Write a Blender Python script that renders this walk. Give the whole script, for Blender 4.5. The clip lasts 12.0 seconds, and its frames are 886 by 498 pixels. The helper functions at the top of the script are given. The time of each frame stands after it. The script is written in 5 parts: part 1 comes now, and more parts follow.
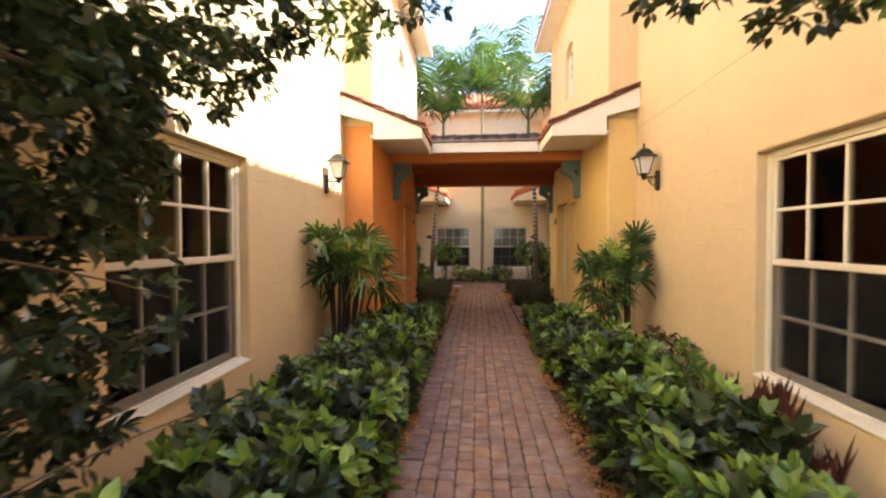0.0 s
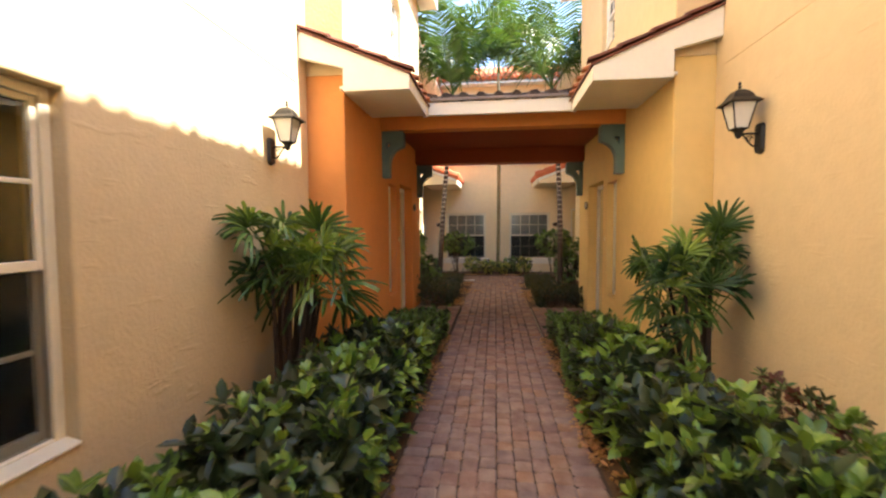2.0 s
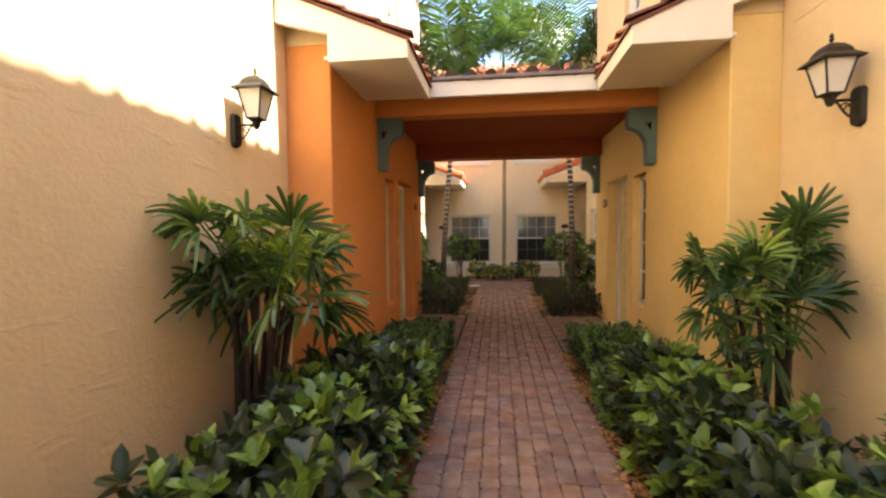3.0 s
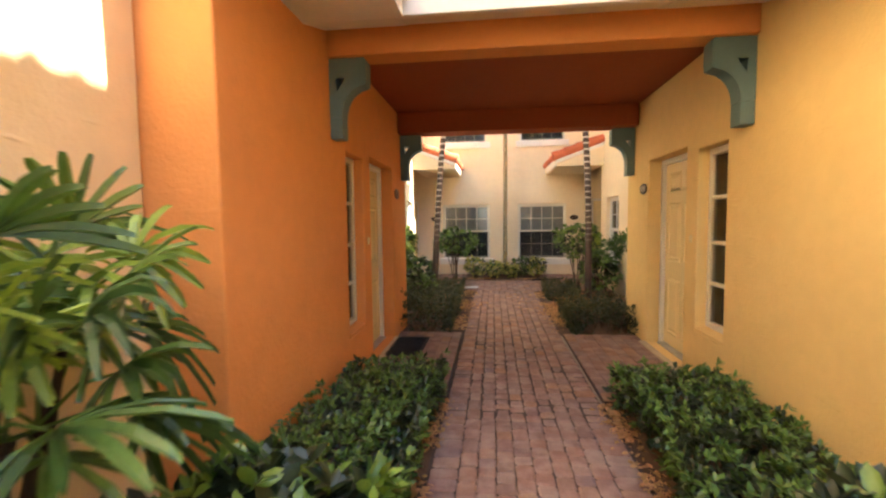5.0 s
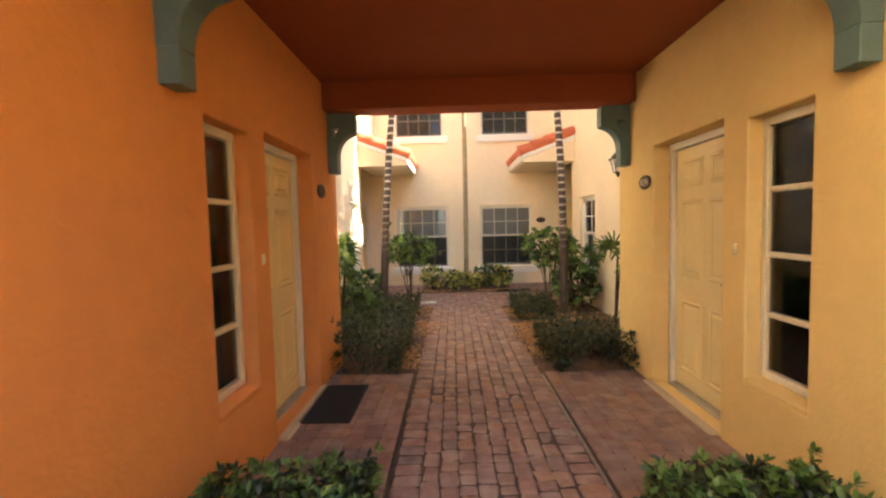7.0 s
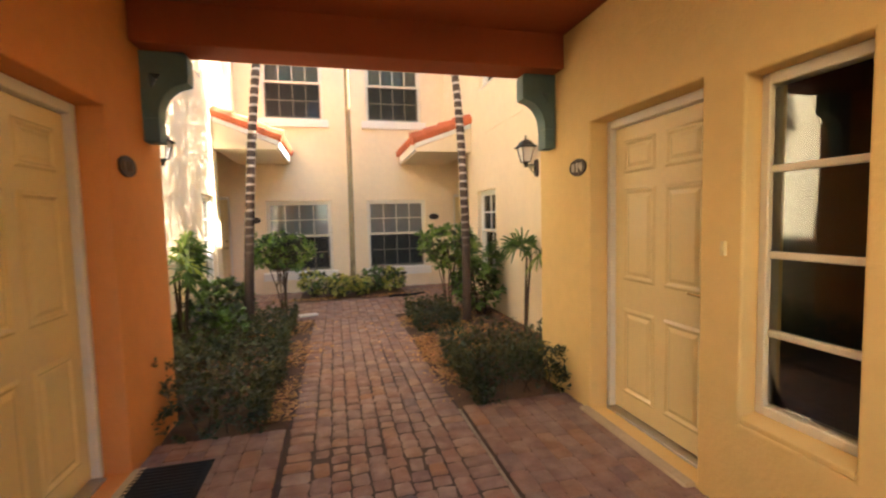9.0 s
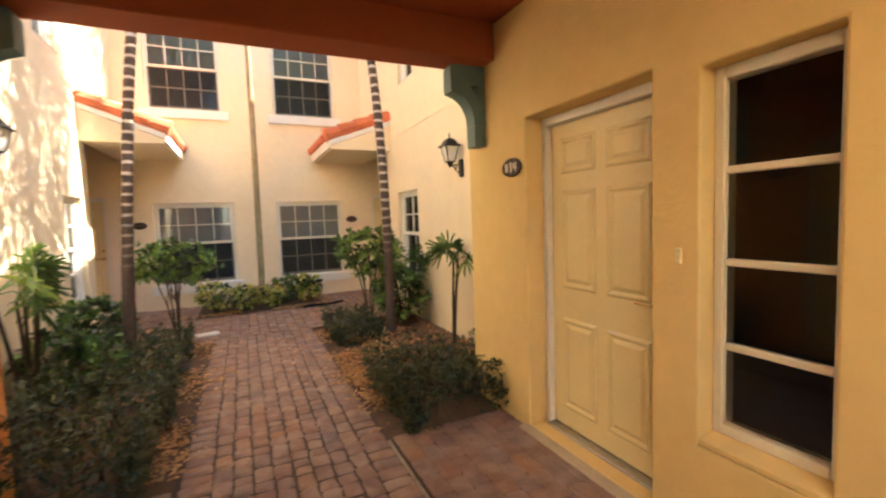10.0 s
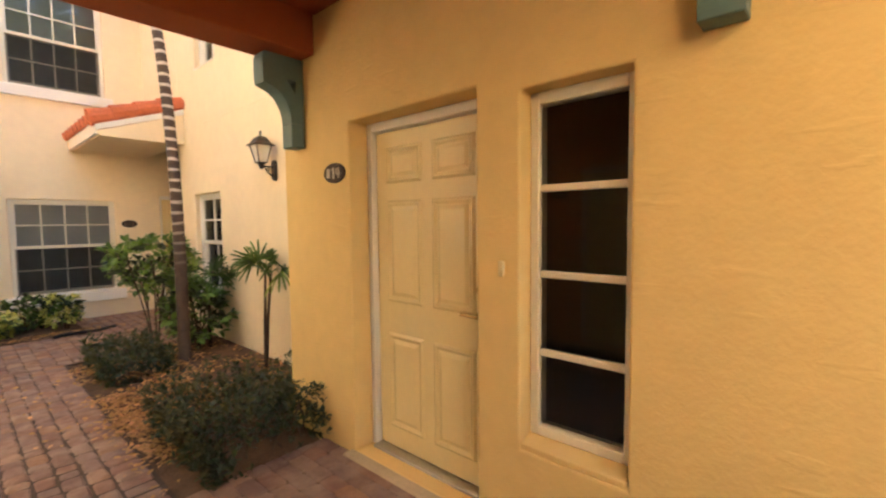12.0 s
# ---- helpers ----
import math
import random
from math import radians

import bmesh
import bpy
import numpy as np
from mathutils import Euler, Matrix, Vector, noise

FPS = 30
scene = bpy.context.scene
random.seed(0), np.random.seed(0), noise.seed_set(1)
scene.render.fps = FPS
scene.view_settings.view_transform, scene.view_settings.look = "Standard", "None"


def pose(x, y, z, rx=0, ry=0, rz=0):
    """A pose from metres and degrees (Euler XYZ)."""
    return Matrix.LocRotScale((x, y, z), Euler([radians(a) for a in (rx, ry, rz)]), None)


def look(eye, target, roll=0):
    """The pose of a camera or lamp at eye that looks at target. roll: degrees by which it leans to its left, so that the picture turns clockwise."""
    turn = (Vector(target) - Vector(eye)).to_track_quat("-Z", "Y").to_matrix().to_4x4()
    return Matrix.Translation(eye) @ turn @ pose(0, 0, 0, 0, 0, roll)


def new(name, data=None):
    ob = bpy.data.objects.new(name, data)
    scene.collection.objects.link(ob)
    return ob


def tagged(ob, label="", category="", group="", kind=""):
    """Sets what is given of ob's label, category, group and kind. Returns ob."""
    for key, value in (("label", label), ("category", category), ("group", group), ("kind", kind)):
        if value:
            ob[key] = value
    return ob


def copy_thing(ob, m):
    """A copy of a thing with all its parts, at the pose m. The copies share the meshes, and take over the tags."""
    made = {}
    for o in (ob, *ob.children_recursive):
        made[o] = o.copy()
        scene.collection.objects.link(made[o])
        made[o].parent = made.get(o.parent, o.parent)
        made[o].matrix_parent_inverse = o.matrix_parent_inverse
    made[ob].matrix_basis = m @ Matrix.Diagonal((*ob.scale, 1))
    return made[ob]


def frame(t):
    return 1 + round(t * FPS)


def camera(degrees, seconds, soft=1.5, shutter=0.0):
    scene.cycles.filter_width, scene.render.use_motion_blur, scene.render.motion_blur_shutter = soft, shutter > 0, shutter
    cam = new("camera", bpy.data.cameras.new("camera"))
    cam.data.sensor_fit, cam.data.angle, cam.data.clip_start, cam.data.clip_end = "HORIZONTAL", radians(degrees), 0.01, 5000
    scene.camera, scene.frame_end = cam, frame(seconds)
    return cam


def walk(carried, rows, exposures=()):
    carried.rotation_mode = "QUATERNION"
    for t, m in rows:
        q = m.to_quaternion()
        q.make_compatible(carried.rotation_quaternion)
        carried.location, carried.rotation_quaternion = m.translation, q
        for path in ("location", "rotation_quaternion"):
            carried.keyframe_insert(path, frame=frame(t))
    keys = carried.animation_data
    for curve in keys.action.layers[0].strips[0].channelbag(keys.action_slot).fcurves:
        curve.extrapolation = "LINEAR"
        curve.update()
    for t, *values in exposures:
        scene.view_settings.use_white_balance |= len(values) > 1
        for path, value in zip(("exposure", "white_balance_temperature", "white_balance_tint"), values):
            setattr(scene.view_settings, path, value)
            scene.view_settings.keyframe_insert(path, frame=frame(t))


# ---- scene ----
# ---------------------------------------------------------------- camera
cam = camera(90.8, 12.0, soft=2.2, shutter=0.5)
PATH = [
    (0, (0.138, 0.975, 1.496), (-0.018, 2.969, 1.449), -0.1),
    (0.5, (0.145, 1.369, 1.495), (-0.024, 3.36, 1.433), -0.8),
    (1, (0.148, 1.749, 1.465), (-0.044, 3.738, 1.396), -1.0),
    (1.5, (0.177, 2.126, 1.495), (-0.031, 4.113, 1.403), -0.5),
    (2, (0.218, 2.527, 1.514), (-0.019, 4.51, 1.41), -0.3),
    (2.5, (0.152, 2.9, 1.472), (-0.095, 4.883, 1.376), -0.5),
    (2.7, (0.126, 3.038, 1.46), (-0.119, 5.021, 1.376), -0.5),
    (4.3, (0.013, 4.209, 1.47), (-0.242, 6.19, 1.372), -0.7),
    (4.5, (-0.033, 4.441, 1.505), (-0.27, 6.423, 1.385), -0.5),
    (5, (-0.013, 4.851, 1.51), (-0.24, 6.834, 1.381), -0.7),
    (5.5, (-0.018, 5.203, 1.507), (-0.211, 7.189, 1.38), -0.7),
    (6, (-0.04, 5.53, 1.519), (-0.181, 7.521, 1.397), -0.7),
    (6.5, (-0.011, 5.908, 1.525), (-0.113, 7.902, 1.413), -1.0),
    (8.5, (0.003, 7.111, 1.519), (0.306, 9.083, 1.376), -1.6),
    (9, (-0.033, 7.348, 1.493), (0.445, 9.285, 1.357), -1.4),
    (9.5, (-0.054, 7.545, 1.517), (0.61, 9.426, 1.372), -1.8),
    (10, (0.03, 7.741, 1.526), (0.86, 9.555, 1.382), -2.0),
    (10.5, (0.112, 7.847, 1.538), (1.118, 9.57, 1.397), -1.9),
    (11, (0.105, 7.902, 1.525), (1.312, 9.491, 1.397), -1.4),
    (11.5, (0.097, 7.923, 1.534), (1.481, 9.361, 1.408), -1.0),
    (12, (0.11, 7.93, 1.537), (1.6, 9.258, 1.413), -0.6),
]
walk(cam, [(t, look(eye, target, roll)) for t, eye, target, roll in PATH],
     exposures=[(0, 2.45), (2.5, 2.38), (4.5, 2.96), (5.5, 3.18), (6.5, 3.2), (8.5, 3.14), (12, 3.2)])

# ---------------------------------------------------------------- light
SUN_ELEV, SUN_AZ = 49.9, -4.0      # azimuth from +x towards +y
world = bpy.data.worlds.new("sky")
scene.world = world
world.use_nodes = True
wn = world.node_tree
sky = wn.nodes.new("ShaderNodeTexSky")
sky.sky_type = "NISHITA"
sky.sun_disc = False
sky.sun_elevation = radians(SUN_ELEV)
sky.sun_rotation = radians(90 - SUN_AZ)
wn.links.new(sky.outputs[0], wn.nodes["Background"].inputs[0])
wn.nodes["Background"].inputs[1].default_value = 0.15
sun_data = bpy.data.lights.new("sun", "SUN")
sun_data.energy, sun_data.angle, sun_data.color = 4.5, radians(0.6), (1.0, 0.93, 0.82)
sun = new("sun", sun_data)
sdir = Vector((math.cos(radians(SUN_ELEV)) * math.cos(radians(SUN_AZ)), math.cos(radians(SUN_ELEV)) * math.sin(radians(SUN_AZ)), math.sin(radians(SUN_ELEV))))
sun.matrix_world = look((10, 3, 14), Vector((10, 3, 14)) - sdir)

# ---------------------------------------------------------------- materials
def mat(name, base, rough=0.7, var=0.12, scale=3.0, fine=60.0, bump=0.15, bump_scale=120.0, spec=0.4, metal=0.0, hue=None, island=0.0, obj=0.0, trowel=0.0):
    """Procedural surface: broad and fine variation of the base colour, plus a fine relief."""
    m = bpy.data.materials.new(name)
    m.use_nodes = True
    nt = m.node_tree
    n, ln = nt.nodes, nt.links
    b = n["Principled BSDF"]
    b.inputs["Roughness"].default_value = rough
    b.inputs["Metallic"].default_value = metal
    b.inputs["Specular IOR Level"].default_value = spec
    geo = n.new("ShaderNodeNewGeometry")
    def noise_at(sc, det):
        t = n.new("ShaderNodeTexNoise")
        t.inputs["Scale"].default_value = sc
        t.inputs["Detail"].default_value = det
        ln.new(geo.outputs["Position"], t.inputs["Vector"])
        return t
    n1, n2 = noise_at(scale, 5), noise_at(fine, 3)
    add = n.new("ShaderNodeMath"); add.operation = "MULTIPLY_ADD"
    ln.new(n1.outputs["Fac"], add.inputs[0]); add.inputs[1].default_value = 0.65
    sc2 = n.new("ShaderNodeMath"); sc2.operation = "MULTIPLY"
    ln.new(n2.outputs["Fac"], sc2.inputs[0]); sc2.inputs[1].default_value = 0.35
    ln.new(sc2.outputs[0], add.inputs[2])
    ramp = n.new("ShaderNodeMapRange")
    ramp.inputs["From Min"].default_value, ramp.inputs["From Max"].default_value = 0.3, 0.7
    ln.new(add.outputs[0], ramp.inputs["Value"])
    mix = n.new("ShaderNodeMix"); mix.data_type = "RGBA"
    lo = [c * (1 - var) for c in base]; hi = [min(1, c * (1 + var)) for c in base]
    if hue:
        lo = hue
    mix.inputs["A"].default_value = (*lo, 1)
    mix.inputs["B"].default_value = (*hi, 1)
    ln.new(ramp.outputs[0], mix.inputs["Factor"])
    col = mix.outputs["Result"]
    if island or obj:
        hsv = n.new("ShaderNodeHueSaturation")
        src = geo.outputs["Random Per Island"]
        if obj:
            src = n.new("ShaderNodeObjectInfo").outputs["Random"]
        amt = island or obj
        mr = n.new("ShaderNodeMapRange")
        mr.inputs["To Min"].default_value, mr.inputs["To Max"].default_value = 1 - amt, 1 + amt
        ln.new(src, mr.inputs["Value"])
        ln.new(mr.outputs[0], hsv.inputs["Value"])
        mr2 = n.new("ShaderNodeMapRange")
        mr2.inputs["To Min"].default_value, mr2.inputs["To Max"].default_value = 0.5 + amt * 0.035, 0.5 - amt * 0.035
        ln.new(src, mr2.inputs["Value"])
        ln.new(mr2.outputs[0], hsv.inputs["Hue"])
        ln.new(col, hsv.inputs["Color"])
        col = hsv.outputs["Color"]
    ln.new(col, b.inputs["Base Color"])
    if bump:
        n3 = noise_at(bump_scale, 4)
        n4 = noise_at(bump_scale / 9, 3)
        s = n.new("ShaderNodeMath"); s.operation = "MULTIPLY_ADD"
        ln.new(n4.outputs["Fac"], s.inputs[0]); s.inputs[1].default_value = 0.9
        ln.new(n3.outputs["Fac"], s.inputs[2])
        if trowel:
            mp = n.new("ShaderNodeMapping")
            mp.inputs["Scale"].default_value = (2.2, 2.2, 9.0)
            mp.inputs["Rotation"].default_value = (0.12, 0.1, 0.0)
            ln.new(geo.outputs["Position"], mp.inputs["Vector"])
            tn = n.new("ShaderNodeTexNoise")
            tn.inputs["Scale"].default_value, tn.inputs["Detail"].default_value = 1.6, 2.5
            ln.new(mp.outputs[0], tn.inputs["Vector"])
            tm = n.new("ShaderNodeMapRange")
            tm.inputs["From Min"].default_value, tm.inputs["From Max"].default_value = 0.63, 0.72
            tm.inputs["To Max"].default_value = trowel
            ln.new(tn.outputs["Fac"], tm.inputs["Value"])
            ts = n.new("ShaderNodeMath"); ts.operation = "ADD"
            ln.new(s.outputs[0], ts.inputs[0]); ln.new(tm.outputs[0], ts.inputs[1])
            s = ts
        bp = n.new("ShaderNodeBump")
        bp.inputs["Strength"].default_value = bump
        bp.inputs["Distance"].default_value = 0.01
        ln.new(s.outputs[0], bp.inputs["Height"])
        ln.new(bp.outputs[0], b.inputs["Normal"])
    return m

def leaf_mat(name, base, dark, rough=0.35, amt=0.35):
    m = mat(name, base, rough=rough, var=0.25, scale=6, fine=50, bump=0.05, bump_scale=90, spec=0.5, hue=dark, island=amt)
    m.node_tree.nodes["Principled BSDF"].inputs["Subsurface Weight"].default_value = 0.0
    nt = m.node_tree
    tr = nt.nodes.new("ShaderNodeBsdfTranslucent")
    tr.inputs["Color"].default_value = (base[0] * 1.6, base[1] * 1.5, base[2] * 0.8, 1)
    ms = nt.nodes.new("ShaderNodeMixShader")
    ms.inputs[0].default_value = 0.25
    out = nt.nodes["Material Output"]
    nt.links.new(nt.nodes["Principled BSDF"].outputs[0], ms.inputs[1])
    nt.links.new(tr.outputs[0], ms.inputs[2])
    nt.links.new(ms.outputs[0], out.inputs[0])
    return m

def glass_mat(name, tint=(0.02, 0.022, 0.022)):
    """Window glass in front of a dark room: clear, with a mirror-like gloss."""
    m = bpy.data.materials.new(name)
    m.use_nodes = True
    nt = m.node_tree
    n, ln = nt.nodes, nt.links
    gl = n.new("ShaderNodeBsdfGlossy"); gl.inputs["Roughness"].default_value = 0.02
    trn = n.new("ShaderNodeBsdfTransparent"); trn.inputs["Color"].default_value = (0.85, 0.88, 0.86, 1)
    fr = n.new("ShaderNodeFresnel"); fr.inputs["IOR"].default_value = 1.5
    ms = n.new("ShaderNodeMixShader")
    ln.new(fr.outputs[0], ms.inputs[0]); ln.new(trn.outputs[0], ms.inputs[1]); ln.new(gl.outputs[0], ms.inputs[2])
    ln.new(ms.outputs[0], n["Material Output"].inputs[0])
    return m

STUCCO = mat("yellow_stucco", (0.72, 0.555, 0.33), rough=0.85, var=0.08, scale=0.9, fine=9, bump=0.4, bump_scale=38, spec=0.25, trowel=0.7)
GOLD = mat("golden_yellow_stucco", (0.80, 0.57, 0.235), rough=0.85, var=0.07, scale=0.9, fine=9, bump=0.32, bump_scale=38, spec=0.25, trowel=0.6)
CREAM = mat("cream_stucco", (0.87, 0.72, 0.49), rough=0.85, var=0.07, scale=0.9, fine=9, bump=0.35, bump_scale=38, spec=0.25, trowel=0.25)
ORANGE = mat("orange_stucco", (0.72, 0.295, 0.09), rough=0.85, var=0.08, scale=0.9, fine=9, bump=0.38, bump_scale=38, spec=0.25, trowel=0.3)
# darkened copy of the orange: the shade under the passage roof is in the colour
SHADED_ORANGE = mat("shaded_orange_paint", (0.34, 0.09, 0.035), rough=0.8, var=0.08, scale=1.2, fine=12, bump=0.15, bump_scale=60, spec=0.25)
WHITE = mat("white_paint", (0.82, 0.78, 0.70), rough=0.5, var=0.05, scale=2.5, fine=30, bump=0.05, bump_scale=60)
FRAME = mat("cream_window_paint", (0.78, 0.71, 0.56), rough=0.45, var=0.06, scale=3, fine=40, bump=0.04, bump_scale=80)
DOORP = mat("pale_yellow_door_paint", (0.84, 0.69, 0.37), rough=0.16, var=0.04, scale=2, fine=25, bump=0.03, bump_scale=70)
TEAL = mat("teal_painted_wood", (0.115, 0.185, 0.175), rough=0.5, var=0.12, scale=5, fine=60, bump=0.08, bump_scale=80)
TERRA = mat("terracotta_tile", (0.50, 0.155, 0.06), rough=0.75, var=0.3, scale=3, fine=30, bump=0.2, bump_scale=60, island=0.3)
TILE_EDGE = mat("dark_tile_edge", (0.16, 0.055, 0.035), rough=0.8, var=0.3, scale=7, fine=30, bump=0.2, bump_scale=60)
DARK_TILE = mat("weathered_dark_tile", (0.055, 0.04, 0.036), rough=0.7, var=0.4, scale=6, fine=40, bump=0.2, bump_scale=60, island=0.3)
LEAD = mat("grey_brown_flashing", (0.22, 0.18, 0.17), rough=0.6, var=0.25, scale=5, fine=40, bump=0.1)
BLACK = mat("black_cast_iron", (0.018, 0.016, 0.014), rough=0.45, var=0.3, scale=20, fine=90, bump=0.1, bump_scale=150)
FROST = mat("frosted_glass", (0.72, 0.70, 0.66), rough=0.3, var=0.06, scale=9, fine=40, bump=0.02)
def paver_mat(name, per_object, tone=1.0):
    """Tumbled clay pavers: brown, plum grey, orange and buff, blotched within each piece."""
    m = mat(name, (0.5, 0.5, 0.5), rough=0.88, var=0.3, scale=11, fine=70, bump=0.45, bump_scale=70, spec=0.2)
    nt = m.node_tree
    n, ln = nt.nodes, nt.links
    b = n["Principled BSDF"]
    blotch = b.inputs["Base Color"].links[0].from_socket
    src = n.new("ShaderNodeObjectInfo").outputs["Random"] if per_object else n.new("ShaderNodeNewGeometry").outputs["Random Per Island"]
    ramp = n.new("ShaderNodeValToRGB")
    cr = ramp.color_ramp
    cols = [(0.0, (0.27, 0.165, 0.135)), (0.2, (0.37, 0.225, 0.175)), (0.42, (0.38, 0.205, 0.145)), (0.6, (0.30, 0.195, 0.17)), (0.78, (0.44, 0.29, 0.215)), (0.92, (0.44, 0.23, 0.13)), (1.0, (0.25, 0.175, 0.16))]
    cr.elements[0].position, cr.elements[0].color = 0.0, (*cols[0][1], 1)
    cr.elements[1].position, cr.elements[1].color = 1.0, (*cols[-1][1], 1)
    for pos, c in cols[1:-1]:
        e = cr.elements.new(pos)
        e.color = (c[0] * tone, c[1] * tone, c[2] * tone, 1)
    ln.new(src, ramp.inputs[0])
    mul = n.new("ShaderNodeMix"); mul.data_type = "RGBA"; mul.blend_type = "MULTIPLY"
    mul.inputs["Factor"].default_value = 1.0
    sc = n.new("ShaderNodeMix"); sc.data_type = "RGBA"; sc.blend_type = "ADD"; sc.inputs["Factor"].default_value = 1.0
    ln.new(blotch, sc.inputs["A"]); sc.inputs["B"].default_value = (0.32, 0.32, 0.32, 1)
    ln.new(ramp.outputs[0], mul.inputs["A"]); ln.new(sc.outputs["Result"], mul.inputs["B"])
    geo = n.new("ShaderNodeNewGeometry")
    dust = n.new("ShaderNodeTexNoise"); dust.inputs["Scale"].default_value = 7.0; dust.inputs["Detail"].default_value = 6.0
    ln.new(geo.outputs["Position"], dust.inputs["Vector"])
    amount = n.new("ShaderNodeMapRange")
    amount.inputs["From Min"].default_value = 0.42; amount.inputs["From Max"].default_value = 0.72
    amount.inputs["To Max"].default_value = 0.55 * tone * tone
    ln.new(dust.outputs["Fac"], amount.inputs["Value"])
    pale = n.new("ShaderNodeMix"); pale.data_type = "RGBA"
    ln.new(amount.outputs[0], pale.inputs["Factor"])
    ln.new(mul.outputs["Result"], pale.inputs["A"]); pale.inputs["B"].default_value = (0.52, 0.385, 0.285, 1)
    ln.new(pale.outputs["Result"], b.inputs["Base Color"])
    return m

BRICK = paver_mat("clay_paver", True)
BRICK2 = paver_mat("clay_paver_joined", False, 0.9)
# landing pavers: the same recipe in a darker tone
PAD_BRICK = paver_mat("darker_paver", True, 0.84)
JOINT = mat("sandy_joint", (0.09, 0.06, 0.043), rough=0.95, var=0.3, scale=12, fine=120, bump=0.3)
SOIL = mat("mulched_soil", (0.12, 0.068, 0.038), rough=0.95, var=0.5, scale=6, fine=60, bump=0.8, bump_scale=50)
MORTAR = mat("sandy_mortar", (0.33, 0.26, 0.19), rough=0.95, var=0.35, scale=9, fine=60, bump=0.5, bump_scale=60)
STONE = mat("threshold_stone", (0.55, 0.42, 0.26), rough=0.8, var=0.15, scale=5, fine=40, bump=0.2)
METAL = mat("grey_aluminium", (0.45, 0.43, 0.40), rough=0.35, var=0.1, scale=8, fine=60, metal=0.9, bump=0.03)
BRASS = mat("worn_brass", (0.45, 0.30, 0.12), rough=0.3, var=0.15, scale=12, fine=60, metal=0.9, bump=0.03)
RUBBER = mat("black_rubber_mat", (0.014, 0.014, 0.016), rough=0.8, var=0.4, scale=30, fine=150, bump=0.5, bump_scale=200)
# near black, so the colour itself carries the dimness of unlit rooms
ROOM = mat("dark_for_unlit_room", (0.10, 0.085, 0.07), rough=0.9, var=0.1)
BLIND = mat("grey_blind", (0.36, 0.345, 0.355), rough=0.7, var=0.06, scale=3)
GLASS = glass_mat("window_glass")
SCREEN = bpy.data.materials.new("insect_screen")
SCREEN.use_nodes = True
def screen_nodes():
    nt = SCREEN.node_tree
    n, ln = nt.nodes, nt.links
    tr = n.new("ShaderNodeBsdfTransparent")
    ms = n.new("ShaderNodeMixShader")
    ms.inputs[0].default_value = 0.3
    n["Principled BSDF"].inputs["Base Color"].default_value = (0.004, 0.004, 0.004, 1)
    n["Principled BSDF"].inputs["Roughness"].default_value = 0.8
    ln.new(tr.outputs[0], ms.inputs[1]); ln.new(n["Principled BSDF"].outputs[0], ms.inputs[2])
    ln.new(ms.outputs[0], n["Material Output"].inputs[0])
screen_nodes()

# ---------------------------------------------------------------- mesh helpers
def make(name, bm, material, parent=None, smooth=False):
    me = bpy.data.meshes.new(name)
    bmesh.ops.recalc_face_normals(bm, faces=bm.faces)
    bm.to_mesh(me)
    bm.free()
    if smooth:
        for p in me.polygons:
            p.use_smooth = True
    me.materials.append(material)
    ob = new(name, me)
    if parent is not None:
        ob.parent = parent
    return ob

def part(name, bm, material, parent, label="", smooth=False):
    ob = make(name, bm, material, parent, smooth)
    if label:
        ob["label"] = label
    return ob

def raw(name, verts, faces, material, parent=None, smooth=False):
    me = bpy.data.meshes.new(name)
    me.from_pydata(verts, [], faces)
    me.update()
    if smooth:
        for p in me.polygons:
            p.use_smooth = True
    me.materials.append(material)
    ob = new(name, me)
    if parent is not None:
        ob.parent = parent
    return ob

def empty(name, m, label, category, group="", kind=""):
    ob = new(name)
    ob.matrix_basis = m
    ob.empty_display_size = 0.1
    return tagged(ob, label, category, group, kind)

def box(x0, x1, y0, y1, z0, z1, bevel=0.0, bm=None, seg=1):
    fresh = bmesh.new()
    bmesh.ops.create_cube(fresh, size=1)
    for v in fresh.verts:
        v.co = Vector(((x0 + x1) / 2 + v.co.x * (x1 - x0), (y0 + y1) / 2 + v.co.y * (y1 - y0), (z0 + z1) / 2 + v.co.z * (z1 - z0)))
    if bevel:
        bmesh.ops.bevel(fresh, geom=fresh.edges[:], offset=bevel, segments=seg, affect="EDGES", profile=0.5)
    if bm is None:
        return fresh
    me = bpy.data.meshes.new("tmp")
    fresh.to_mesh(me); fresh.free()
    bm.from_mesh(me)
    bpy.data.meshes.remove(me)
    return bm

def prism(poly, axis, a, b, bevel=0.0):
    """Extrude a polygon of (u, z) pairs along x or y from a to b."""
    bm = bmesh.new()
    place = (lambda u, z, w: (w, u, z)) if axis == "x" else (lambda u, z, w: (u, w, z))
    va = [bm.verts.new(place(u, z, a)) for u, z in poly]
    vb = [bm.verts.new(place(u, z, b)) for u, z in poly]
    bm.faces.new(va); bm.faces.new(vb)
    k = len(poly)
    for i in range(k):
        bm.faces.new((va[i], va[(i + 1) % k], vb[(i + 1) % k], vb[i]))
    bmesh.ops.recalc_face_normals(bm, faces=bm.faces)
    if bevel:
        bmesh.ops.bevel(bm, geom=bm.edges[:], offset=bevel, segments=1, affect="EDGES")
    return bm

